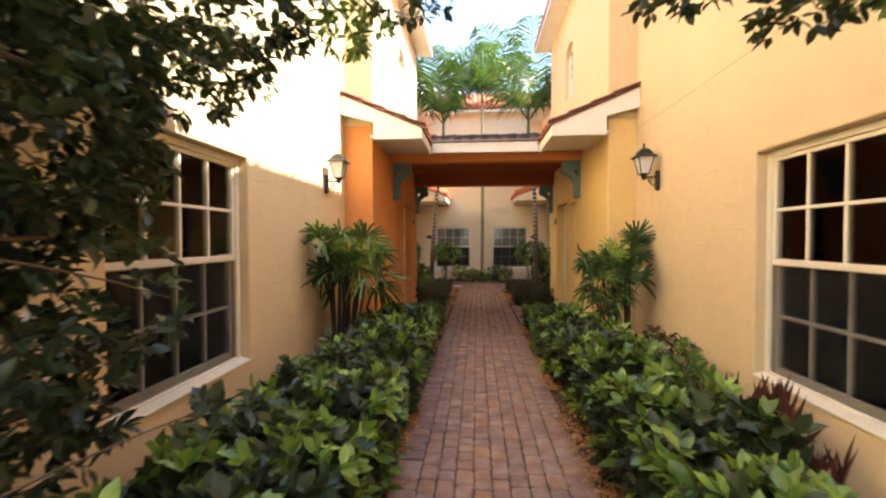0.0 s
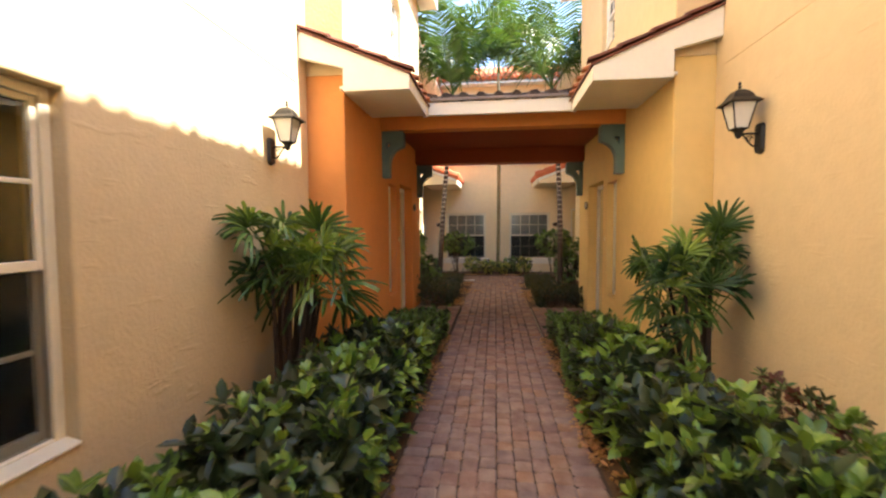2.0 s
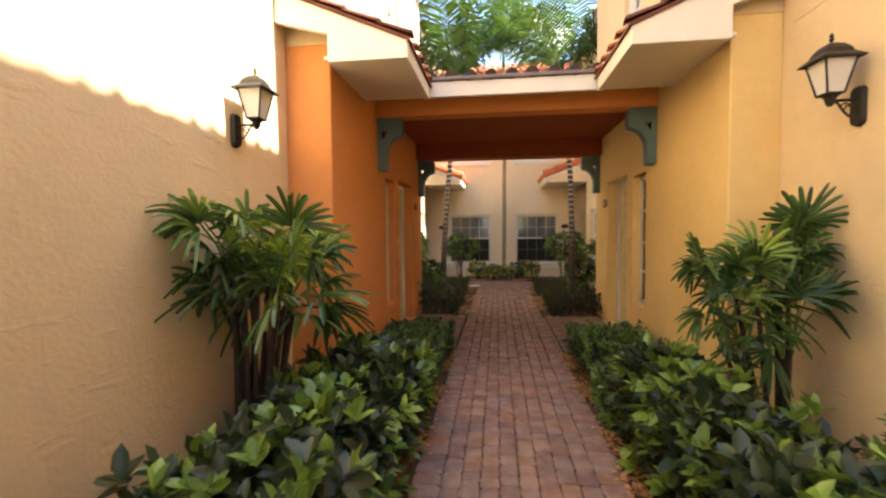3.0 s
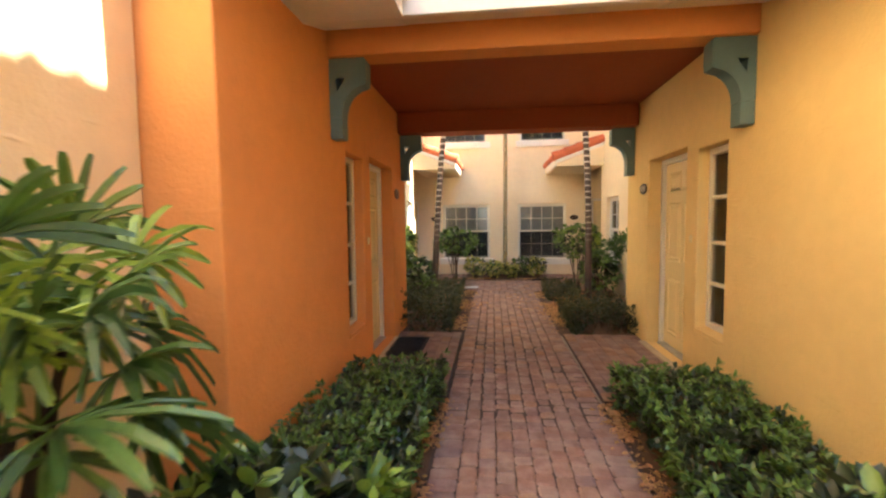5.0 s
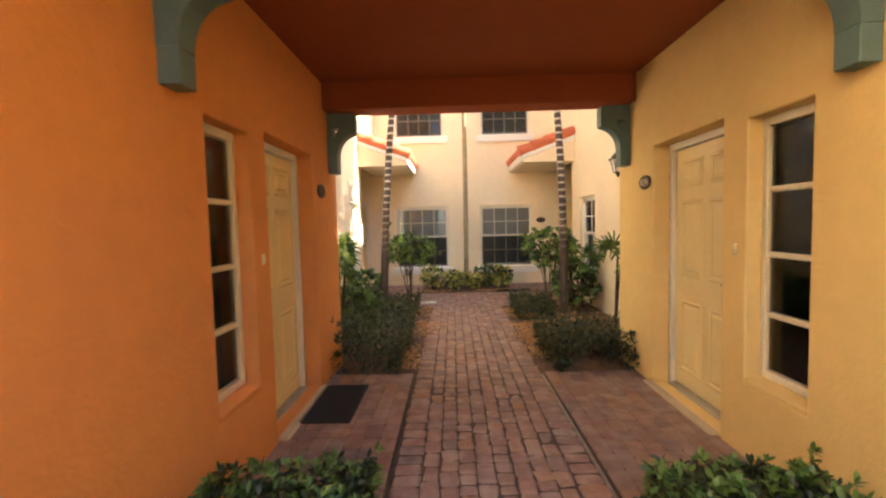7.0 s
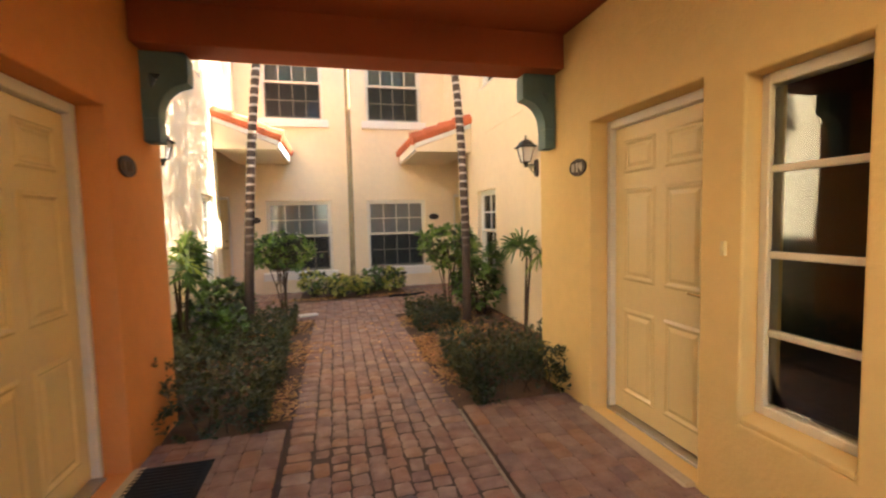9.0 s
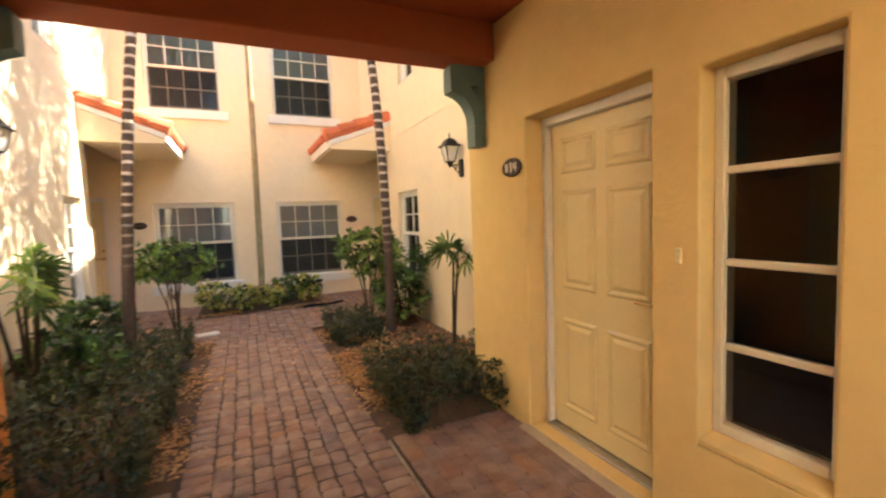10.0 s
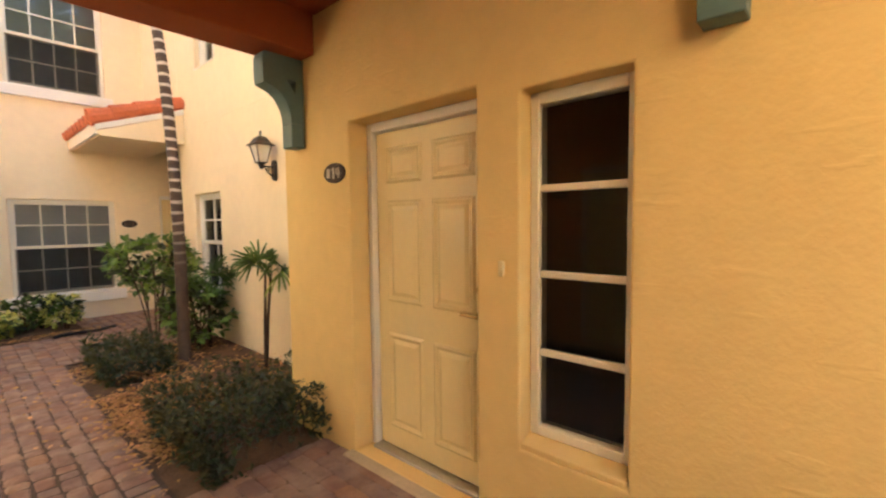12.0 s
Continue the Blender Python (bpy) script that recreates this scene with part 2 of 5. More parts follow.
def tube(bm, pts, r0, r1=None, sides=8):
    """A round bar through points, tapering from r0 to r1."""
    r1 = r0 if r1 is None else r1
    rings = []
    for i, p in enumerate(pts):
        p = Vector(p)
        d = (Vector(pts[min(i + 1, len(pts) - 1)]) - Vector(pts[max(i - 1, 0)])).normalized()
        ref = Vector((0, 0, 1)) if abs(d.z) < 0.9 else Vector((1, 0, 0))
        u = d.cross(ref).normalized(); w = d.cross(u)
        r = r0 + (r1 - r0) * i / max(1, len(pts) - 1)
        rings.append([bm.verts.new(p + (u * math.cos(2 * math.pi * k / sides) + w * math.sin(2 * math.pi * k / sides)) * r) for k in range(sides)])
    for a, b in zip(rings, rings[1:]):
        for k in range(sides):
            bm.faces.new((a[k], a[(k + 1) % sides], b[(k + 1) % sides], b[k]))
    bm.faces.new(rings[0]); bm.faces.new(rings[-1])
    return bm

def lathe(bm, profile, sides=16, centre=(0, 0), twist=0.0):
    """Revolve (radius, z) pairs round a vertical axis."""
    rings = [[bm.verts.new((centre[0] + r * math.cos(twist + 2 * math.pi * k / sides), centre[1] + r * math.sin(twist + 2 * math.pi * k / sides), z)) for k in range(sides)] for r, z in profile]
    for a, b in zip(rings, rings[1:]):
        for k in range(sides):
            bm.faces.new((a[k], a[(k + 1) % sides], b[(k + 1) % sides], b[k]))
    bm.faces.new(rings[0]); bm.faces.new(rings[-1])
    return bm

def wall(name, axis, face, back, u0, u1, z0, z1, openings, material, label, butt_start=False, butt_back=False):
    """A wall slab across x or y between the planes face and back, with openings (u0, u1, z0, z1) through it."""
    us = sorted({u0, u1, *[v for o in openings for v in o[:2]]})
    zs = sorted({z0, z1, *[v for o in openings for v in o[2:4]]})
    def solid(i, j):
        if not (0 <= i < len(us) - 1 and 0 <= j < len(zs) - 1):
            return False
        u, z = (us[i] + us[i + 1]) / 2, (zs[j] + zs[j + 1]) / 2
        return not any(o[0] < u < o[1] and o[2] < z < o[3] for o in openings)
    bm = bmesh.new()
    cache = {}
    def v(u, z, w):
        key = (u, z, w)
        if key not in cache:
            cache[key] = bm.verts.new((w, u, z) if axis == "x" else (u, w, z))
        return cache[key]
    for i in range(len(us) - 1):
        for j in range(len(zs) - 1):
            if not solid(i, j):
                continue
            a, b, c, d = us[i], us[i + 1], zs[j], zs[j + 1]
            for w in (face, back):
                bm.faces.new((v(a, c, w), v(b, c, w), v(b, d, w), v(a, d, w)))
            for di, dj, e in ((-1, 0, ((a, c), (a, d))), (1, 0, ((b, c), (b, d))), (0, -1, ((a, c), (b, c))), (0, 1, ((a, d), (b, d)))):
                if not solid(i + di, j + dj):
                    (p, q), (r, s) = e
                    bm.faces.new((v(p, q, face), v(r, s, face), v(r, s, back), v(p, q, back)))
    bmesh.ops.recalc_face_normals(bm, faces=bm.faces)
    iu, iw = (1, 0) if axis == "x" else (0, 1)
    def butted(e):
        return (butt_start and all(abs(q.co[iu] - u0) < 1e-5 for q in e.verts)) or (butt_back and all(abs(q.co[iw] - back) < 1e-5 for q in e.verts))
    sharp = [e for e in bm.edges if len(e.link_faces) == 2 and e.calc_face_angle() > 0.5 and not butted(e)]
    bmesh.ops.bevel(bm, geom=sharp, offset=0.012, segments=2, affect="EDGES", profile=0.5)
    ob = make(name, bm, material)
    return tagged(ob, label, "wall", kind="structure")

# ---------------------------------------------------------------- plan, in metres
CX = 0.26                      # line of symmetry of the walk
FL, FR = -1.63, 2.13           # front court walls
PL, PR = -1.25, 1.79           # passage walls
Y_STEP, Y_END = 6.68, 11.0      # passage walls from the pier to the court
Y_STEP_L = 6.735               # the pier on the orange side stands a little deeper
CL, CR = -1.90, 2.50           # court side walls
Y_SIDE = 15.45                 # where the court side walls end
Y_FAR = 17.2                   # far house
TOP = 5.75                     # wall tops

# ---------------------------------------------------------------- ground
def ground_sheet():
    bm = bmesh.new()
    vs = [bm.verts.new(p) for p in ((-400, -400, -0.06), (400, -400, -0.06), (400, 400, -0.06), (-400, 400, -0.06))]
    bm.faces.new(vs)
    tagged(make("ground", bm, SOIL), "brown mulched soil round the houses", "ground", kind="structure")

ground_sheet()

def soil_bed(name, x0, x1, y0, y1, top=0.0):
    n = 0.12
    nx, ny = max(2, int((x1 - x0) / n)), max(2, int((y1 - y0) / n))
    verts, faces = [], []
    for j in range(ny + 1):
        for i in range(nx + 1):
            x, y = x0 + (x1 - x0) * i / nx, y0 + (y1 - y0) * j / ny
            edge = 0 if i in (0, nx) or j in (0, ny) else 1
            verts.append((x, y, top - 0.02 + edge * (0.03 + 0.03 * noise.noise((x * 3, y * 3, 1)))))
    for j in range(ny):
        for i in range(nx):
            a = j * (nx + 1) + i
            faces.append((a, a + 1, a + nx + 2, a + nx + 1))
    return tagged(raw(name, verts, faces, SOIL, smooth=True), "brown mulched planting bed", "planting bed", kind="structure")

PATH_L, PATH_R = -0.40, 0.86
soil_bed("ground_bed_1", FL, PATH_L - 0.02, -3.0, 8.42)
soil_bed("ground_bed_2", PATH_R + 0.02, FR, -3.0, 8.42)
soil_bed("ground_bed_3", CL, PATH_L - 0.02, 10.58, 14.2)
soil_bed("ground_bed_4", PATH_R + 0.02, CR, 10.58, 14.2)
soil_bed("ground_bed_5", -0.75, 1.35, 15.85, Y_FAR, 0.012)

# ---------------------------------------------------------------- walls
WIN_L, WIN_R = (2.93, 4.24, 0.55, 2.12), (2.97, 4.28, 0.51, 2.11)
DOOR = (9.21, 10.21, 0.05, 2.17)
SIDE = (8.49, 8.97, 0.49, 2.11)
ARCH = (8.72, 9.42, 4.0, 5.0)
T = 0.25
wall("wall_front_left", "x", FL, FL - T, -6.0, Y_STEP_L - 0.004, -0.05, TOP, [WIN_L], STUCCO, "pale yellow stucco house wall with a sash window")
wall("wall_front_right", "x", FR, FR + T, -6.0, Y_STEP - 0.004, -0.05, TOP, [WIN_R], STUCCO, "pale yellow stucco house wall with a sash window")
wall("wall_pier_left", "y", Y_STEP_L, Y_STEP_L + T, FL - T, PL, -0.05, 3.0, [], ORANGE, "orange stucco pier beside the passage", butt_back=True)
wall("wall_pier_right", "y", Y_STEP, Y_STEP + T, PR, FR + T, -0.05, 3.0, [], GOLD, "yellow stucco pier beside the passage", butt_back=True)
wall("wall_pier_upper_left", "y", Y_STEP_L, Y_STEP_L + T, FL - T, PL, 3.0, TOP, [], STUCCO, "yellow stucco upper wall return", butt_back=True)
wall("wall_pier_upper_right", "y", Y_STEP, Y_STEP + T, PR, FR + T, 3.0, TOP, [], STUCCO, "yellow stucco upper wall return", butt_back=True)
wall("wall_passage_left", "x", PL, PL - T, Y_STEP_L + T, Y_END, -0.05, 3.0, [DOOR, SIDE], ORANGE, "orange stucco passage wall with door and sidelight", butt_start=True)
wall("wall_passage_right", "x", PR, PR + T, Y_STEP + T, Y_END, -0.05, 3.0, [DOOR, SIDE], GOLD, "yellow stucco passage wall with door and sidelight", butt_start=True)
wall("wall_upper_left", "x", PL, PL - T, Y_STEP_L + T, Y_END, 3.0, TOP, [ARCH], STUCCO, "yellow stucco upper wall with an arched window", butt_start=True)
wall("wall_upper_right", "x", PR, PR + T, Y_STEP + T, Y_END, 3.0, TOP, [ARCH], STUCCO, "yellow stucco upper wall with an arched window", butt_start=True)
COURT_WIN = (14.02, 14.93, 0.55, 1.97)
COURT_WIN_L = (14.45, 15.15, 0.55, 1.95)
COURT_UP = (14.02, 14.72, 3.7, 5.1)
wall("wall_court_return_left", "y", Y_END, Y_END - T, CL - T, PL - T - 0.004, -0.05, TOP, [], CREAM, "cream stucco court wall return")
wall("wall_court_return_right", "y", Y_END, Y_END - T, PR + T + 0.004, CR + T, -0.05, TOP, [], CREAM, "cream stucco court wall return")
wall("wall_court_left", "x", CL, CL - T, Y_END, Y_SIDE, -0.05, TOP, [COURT_WIN_L, COURT_UP], CREAM, "cream stucco court side wall, sunlit above")
wall("wall_court_right", "x", CR, CR + T, Y_END, Y_SIDE, -0.05, TOP, [COURT_WIN, COURT_UP], CREAM, "cream stucco court side wall")
# porch recesses in the far corners, with the upper floor over them
wall("wall_porch_left", "x", CL - 1.35, CL - 1.35 - T, Y_SIDE - T, Y_FAR, -0.05, TOP, [], CREAM, "cream stucco porch wall")
wall("wall_porch_right", "x", CR + 1.35, CR + 1.35 + T, Y_SIDE - T, Y_FAR, -0.05, TOP, [], CREAM, "cream stucco porch wall")
wall("wall_porch_front_left", "y", Y_SIDE, Y_SIDE - T, CL - 1.35 - T, CL - T - 0.004, -0.05, TOP, [], CREAM, "cream stucco porch wall")
wall("wall_porch_front_right", "y", Y_SIDE, Y_SIDE - T, CR + T + 0.004, CR + 1.35 + T, -0.05, TOP, [], CREAM, "cream stucco porch wall")
wall("wall_porch_over_left", "x", CL, CL - T, Y_SIDE + 0.004, Y_FAR, 2.95, TOP, [], CREAM, "cream stucco upper wall over the porch")
wall("wall_porch_over_right", "x", CR, CR + T, Y_SIDE + 0.004, Y_FAR, 2.95, TOP, [], CREAM, "cream stucco upper wall over the porch")
FW1, FW2 = (-1.42, -0.09, 0.42, 1.95), (0.68, 2.0, 0.42, 1.95)
FU1, FU2 = (-1.40, -0.17, 3.66, 5.2), (0.73, 1.95, 3.66, 5.2)
FD1, FD2 = (-3.05, -2.12, 0.02, 2.07), (2.68, 3.61, 0.02, 2.07)
wall("wall_far", "y", Y_FAR, Y_FAR + T, CL - 1.35 - T, CR + 1.35 + T, -0.05, 6.1, [FW1, FW2, FU1, FU2, FD1, FD2], CREAM, "cream stucco house front with sash windows")

# unseen walls added behind both rows of houses, to keep sun out of the rooms
wall("wall_outer_left", "x", FL - 3.9, FL - 4.15, -6.0, 21.0, -0.05, 7.3, [], STUCCO, "unseen plain yellow outer wall added to block the sun")
wall("wall_outer_right", "x", FR + 3.9, FR + 4.15, -6.0, 21.0, -0.05, 7.3, [], STUCCO, "unseen plain yellow outer wall added to block the sun")
wall("wall_end_left", "y", -6.0, -6.25, FL - 4.15, FL, -0.05, 6.6, [], STUCCO, "unseen plain yellow end wall added to block the sun")
wall("wall_end_right", "y", -6.0, -6.25, FR, FR + 4.15, -0.05, 6.6, [], STUCCO, "unseen plain yellow end wall added to block the sun")
wall("wall_end_far", "y", 21.0, 21.25, FL - 4.15, FR + 4.15, -0.05, 7.3, [], STUCCO, "unseen plain yellow end wall added to block the sun")

# ---------------------------------------------------------------- passage roof, beams and ceiling
def slab(name, x0, x1, y0, y1, z0, z1, material, label, category, bevel=0.008):
    return tagged(make(name, box(x0, x1, y0, y1, z0, z1, bevel), material), label, category, kind="structure")

slab("ceiling", PL - 0.01, PR + 0.01, 8.32, 10.56, 2.92, 3.05, SHADED_ORANGE, "orange passage ceiling, coloured red brown for its shade", "ceiling")
slab("beam_front", PL + 0.002, PR - 0.002, 8.1, 8.32, 2.75, 3.04, ORANGE, "orange stucco beam across the passage mouth", "beam")
slab("beam_back", PL + 0.002, PR - 0.002, 10.56, 10.86, 2.66, 3.04, SHADED_ORANGE, "orange stucco beam across the passage end, coloured red brown for its shade", "beam")

EAVE_IN_L, EAVE_IN_R, Y_RAKE, Y_EAVE = -0.565, 1.065, 6.55, 7.66
SLOPE = 0.42
def side_roof(sign, wall_x, pass_x, eave_x, name):
    """Lean-to tiled roof over the pier: sloping from the house wall to an eave beside the walk."""
    roof = empty(name, pose(0, 0, 0), "small tiled lean-to roof with white rake board", "roof", "passage roofs")
    top_w = 3.38
    top_e = top_w - SLOPE * abs(eave_x - wall_x)
    # white rake board with a boxed return at the eave
    ret_x = pass_x + sign * 0.05
    zr = top_w - SLOPE * abs(ret_x - wall_x)
    poly = [(wall_x, top_w - 0.02), (eave_x, top_e - 0.02), (eave_x, 2.78), (ret_x, 2.78), (ret_x, zr - 0.2), (wall_x, top_w - 0.27)]
    part("rake_board", prism(poly, "y", Y_RAKE, Y_RAKE + 0.05, 0.004), WHITE, roof, "white painted rake board")
    part("eave_board", prism([(Y_RAKE + 0.052, 2.78), (Y_EAVE - 0.03, 2.78), (Y_EAVE - 0.03, top_e - 0.02), (Y_RAKE + 0.052, top_e - 0.02)], "x", eave_x, eave_x - sign * 0.05, 0.004), WHITE, roof, "white painted eave board")
    a, b = sorted((eave_x - sign * 0.052, pass_x))
    part("soffit", prism([(Y_RAKE + 0.052, 2.82), (Y_EAVE + 0.05, 2.82), (8.098, 2.94), (8.098, 2.965), (Y_EAVE + 0.05, 2.845), (Y_RAKE + 0.052, 2.845)], "x", a, b), WHITE, roof, "pale painted soffit")
    # deck and tile edge
    deck = [(wall_x, top_w), (eave_x + sign * 0.02, top_e - 0.008), (eave_x + sign * 0.02, top_e - 0.03), (wall_x, top_w - 0.022)]
    part("roof_deck", prism(deck, "y", Y_RAKE - 0.02, 7.9), TILE_EDGE, roof)
    length = abs(eave_x - wall_x)
    cols = 4
    for i in range(5):
        y = Y_RAKE + 0.02 + i * 0.24
        bm = bmesh.new()
        for k in range(cols):
            u0, u1 = k / cols, (k + 1.12) / cols
            x0, x1 = wall_x + (eave_x + sign * 0.04 - wall_x) * u0, wall_x + (eave_x + sign * 0.04 - wall_x) * min(u1, 1)
            z0, z1 = top_w - SLOPE * abs(x0 - wall_x) + 0.015, top_w - SLOPE * abs(x1 - wall_x) + 0.03
            ring = []
            for (xx, zz, rr) in ((x0, z0, 0.05), (x1, z1, 0.062)):
                ring.append([bm.verts.new((xx, y + rr * math.cos(a), zz + rr * 0.6 * math.sin(a))) for a in [math.pi * q / 6 for q in range(7)]])
                ring.append([bm.verts.new((xx, y + (rr - 0.012) * math.cos(a), zz + (rr - 0.012) * 0.6 * math.sin(a) - 0.004)) for a in [math.pi * q / 6 for q in range(7)]])
            o0, i0, o1, i1 = ring
            for q in range(6):
                bm.faces.new((o0[q], o0[q + 1], o1[q + 1], o1[q]))
                bm.faces.new((i0[q], i0[q + 1], i1[q + 1], i1[q]))
                bm.faces.new((o1[q], o1[q + 1], i1[q + 1], i1[q]))
                bm.faces.new((o0[q], o0[q + 1], i0[q + 1], i0[q]))
        part("tile_row", bm, TILE_EDGE if i == 0 else TERRA, roof)
    return roof

side_roof(1, FL, PL, EAVE_IN_L, "lean_to_roof")
side_roof(-1, FR, PR, EAVE_IN_R, "lean_to_roof")

cross = empty("passage_roof", pose(0, 0, 0), "low roof over the passage with white eave board", "roof")
part("eave_board", box(EAVE_IN_L - 0.05, EAVE_IN_R + 0.05, Y_EAVE, Y_EAVE + 0.05, 2.81, 2.96, 0.004), WHITE, cross, "white painted eave board")
part("flashing", box(EAVE_IN_L - 0.03, EAVE_IN_R + 0.03, Y_EAVE - 0.03, Y_EAVE + 0.09, 2.965, 3.0, 0.006), LEAD, cross, "grey brown drip edge")
part("roof_deck", prism([(Y_EAVE + 0.01, 3.002), (8.4, 3.2), (10.9, 3.1), (10.9, 3.07), (8.3, 3.07), (7.9, 2.97), (Y_EAVE + 0.055, 2.97)], "x", PL + 0.003, PR - 0.003), DARK_TILE, cross, "dark brown roof covering")
bm = bmesh.new()
for i in range(9):
    a, b = PL + 0.01 + i * (PR - PL - 0.02) / 9, PL + 0.01 + (i + 1.06) * (PR - PL - 0.02) / 9
    tube(bm, [(a, 8.4, 3.192 + 0.006 * math.sin(i * 2.1)), (min(b, PR - 0.005), 8.4, 3.202 + 0.006 * math.sin(i * 1.3))], 0.05, 0.058, 9)
part("ridge_cap", bm, DARK_TILE, cross, "dark ridge cap")
for i in range(9):
    x = EAVE_IN_L + i * (EAVE_IN_R - EAVE_IN_L) / 8
    bm = bmesh.new()
    for k in range(3):
        y0, y1 = Y_EAVE - 0.01 + k * 0.25, Y_EAVE + 0.27 + k * 0.25
        tube(bm, [(x, y1, 2.99 + (y1 - Y_EAVE) * 0.268), (x + 0.006, y0, 3.005 + (y0 - Y_EAVE) * 0.268)], 0.05, 0.06, 9)
    part("tile_row", bm, DARK_TILE, cross, "dark weathered barrel tiles")
part("soffit", prism([(Y_EAVE + 0.052, 2.825), (8.098, 2.945), (8.098, 2.968), (Y_EAVE + 0.052, 2.848)], "x", EAVE_IN_L - 0.05, EAVE_IN_R + 0.05), WHITE, cross, "pale painted soffit")

# ---------------------------------------------------------------- main roofs
def gable_edge_roof(name, wall_x, sign, y0, y1, run=4.0, over=0.42):
    """Tiled roof slope that falls towards the walk; sign points from the house to the walk."""
    roof = empty(name, pose(0, 0, 0), "tiled house roof with white eave board", "roof", "house roofs")
    e = wall_x + sign * over
    z_e = TOP + 0.02
    rise = 0.42 * (run + over)
    poly = [(e, z_e), (wall_x - sign * run, z_e + rise), (wall_x - sign * run, z_e + rise + 0.13), (e, z_e + 0.13)]
    part("roof_deck", prism(poly, "y", y0, y1), TERRA, roof, "terracotta tiled slope")
    part("soffit", prism([(wall_x + sign * 0.003, z_e - 0.04), (e - sign * 0.052, z_e - 0.04), (e - sign * 0.052, z_e - 0.015), (wall_x + sign * 0.003, z_e - 0.015)], "y", y0, y1), WHITE, roof, "pale soffit")
    part("eave_board", prism([(e, z_e - 0.06), (e - sign * 0.05, z_e - 0.06), (e - sign * 0.05, z_e + 0.07), (e, z_e + 0.07)], "y", y0, y1, 0.004), WHITE, roof, "white eave board")
    k = int((y1 - y0) / 0.17)
    for i in range(k):
        y = y0 + 0.12 + i * (y1 - y0 - 0.1) / k
        bm = bmesh.new()
        tube(bm, [(e - sign * 0.01, y, z_e + 0.095 + 0.012 * math.sin(i * 1.7)), (wall_x - sign * run, y, z_e + rise + 0.12)], 0.055, 0.055, 8)
        part("tile_row", bm, TERRA, roof)
    return roof

def far_roof():
    roof = empty("house_roof", pose(0, 0, 0), "tiled far house roof with white eave board", "roof", "house roofs")
    x0, x1, e, z = CL - 1.6, CR + 1.6, Y_FAR - 0.4, 6.12
    part("roof_deck", prism([(e, z), (e + 4.4, z + 1.85), (e + 4.4, z + 1.96), (e, z + 0.11)], "x", x0, x1), TERRA, roof, "terracotta tiled slope")
    part("eave_board", prism([(e, z - 0.06), (e + 0.05, z - 0.06), (e + 0.05, z + 0.09), (e, z + 0.09)], "x", x0, x1, 0.004), WHITE, roof, "white eave board")
    part("soffit", prism([(e + 0.052, z - 0.04), (Y_FAR - 0.003, z - 0.04), (Y_FAR - 0.003, z - 0.015), (e + 0.052, z - 0.015)], "x", x0, x1), WHITE, roof, "pale soffit")
    for i in range(42):
        bm = bmesh.new()
        x = x0 + 0.08 + i * (x1 - x0 - 0.16) / 41
        tube(bm, [(x, e - 0.03, z + 0.09), (x, e + 4.4, z + 1.95)], 0.07, 0.07, 8)
        part("tile_row", bm, TERRA, roof)
far_roof()
gable_edge_roof("house_roof", FL, 1, -6.2, Y_STEP - 0.1, over=0.35)
gable_edge_roof("house_roof", FR, -1, -6.2, Y_STEP + 0.02, over=0.57)
gable_edge_roof("house_roof", PL, 1, Y_STEP - 0.09, Y_END + 0.2, over=0.35)
gable_edge_roof("house_roof", PR, -1, Y_STEP - 0.09, Y_END + 0.2, over=0.35)
gable_edge_roof("house_roof", CL, 1, Y_END + 0.21, Y_FAR + 3, over=0.4)
gable_edge_roof("house_roof", CR, -1, Y_END + 0.1, Y_FAR + 3, over=0.4)

# ---------------------------------------------------------------- windows and doors
def place_of(facing, at, u, z, depth):
    """Pose for a fitting whose local x runs along the wall, local -y points out of it."""
    if facing == "+x":
        return pose(at - depth, u[0], z, 0, 0, 90)
    if facing == "-x":
        return pose(at + depth, u[1], z, 0, 0, -90)
    return pose(u[0], at + depth, z, 0, 0, 0)

def pane(w0, w1, z0, z1, y, parent):
    ob = part("pane", box(w0, w1, y - 0.003, y + 0.003, z0, z1), GLASS, parent)
    ob.visible_shadow = False
    return ob

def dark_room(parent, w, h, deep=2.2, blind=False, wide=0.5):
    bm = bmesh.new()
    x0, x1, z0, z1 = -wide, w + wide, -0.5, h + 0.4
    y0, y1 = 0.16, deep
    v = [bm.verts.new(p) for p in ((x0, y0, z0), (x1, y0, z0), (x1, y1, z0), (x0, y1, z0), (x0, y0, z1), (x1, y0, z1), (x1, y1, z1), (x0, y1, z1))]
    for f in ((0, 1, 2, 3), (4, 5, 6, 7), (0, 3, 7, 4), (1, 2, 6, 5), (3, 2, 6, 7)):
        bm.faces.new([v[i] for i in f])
    part("room_lining", bm, ROOM, parent, "dark box standing in for the unlit room behind the glass")
    if blind:
        for k in range(int(h / 0.05)):
            z = 0.03 + k * 0.05
            part("blind_slat", prism([(0.082, z), (0.094, z + 0.05), (0.097, z + 0.049), (0.085, z - 0.001)], "x", 0.05, w - 0.05), BLIND, parent)

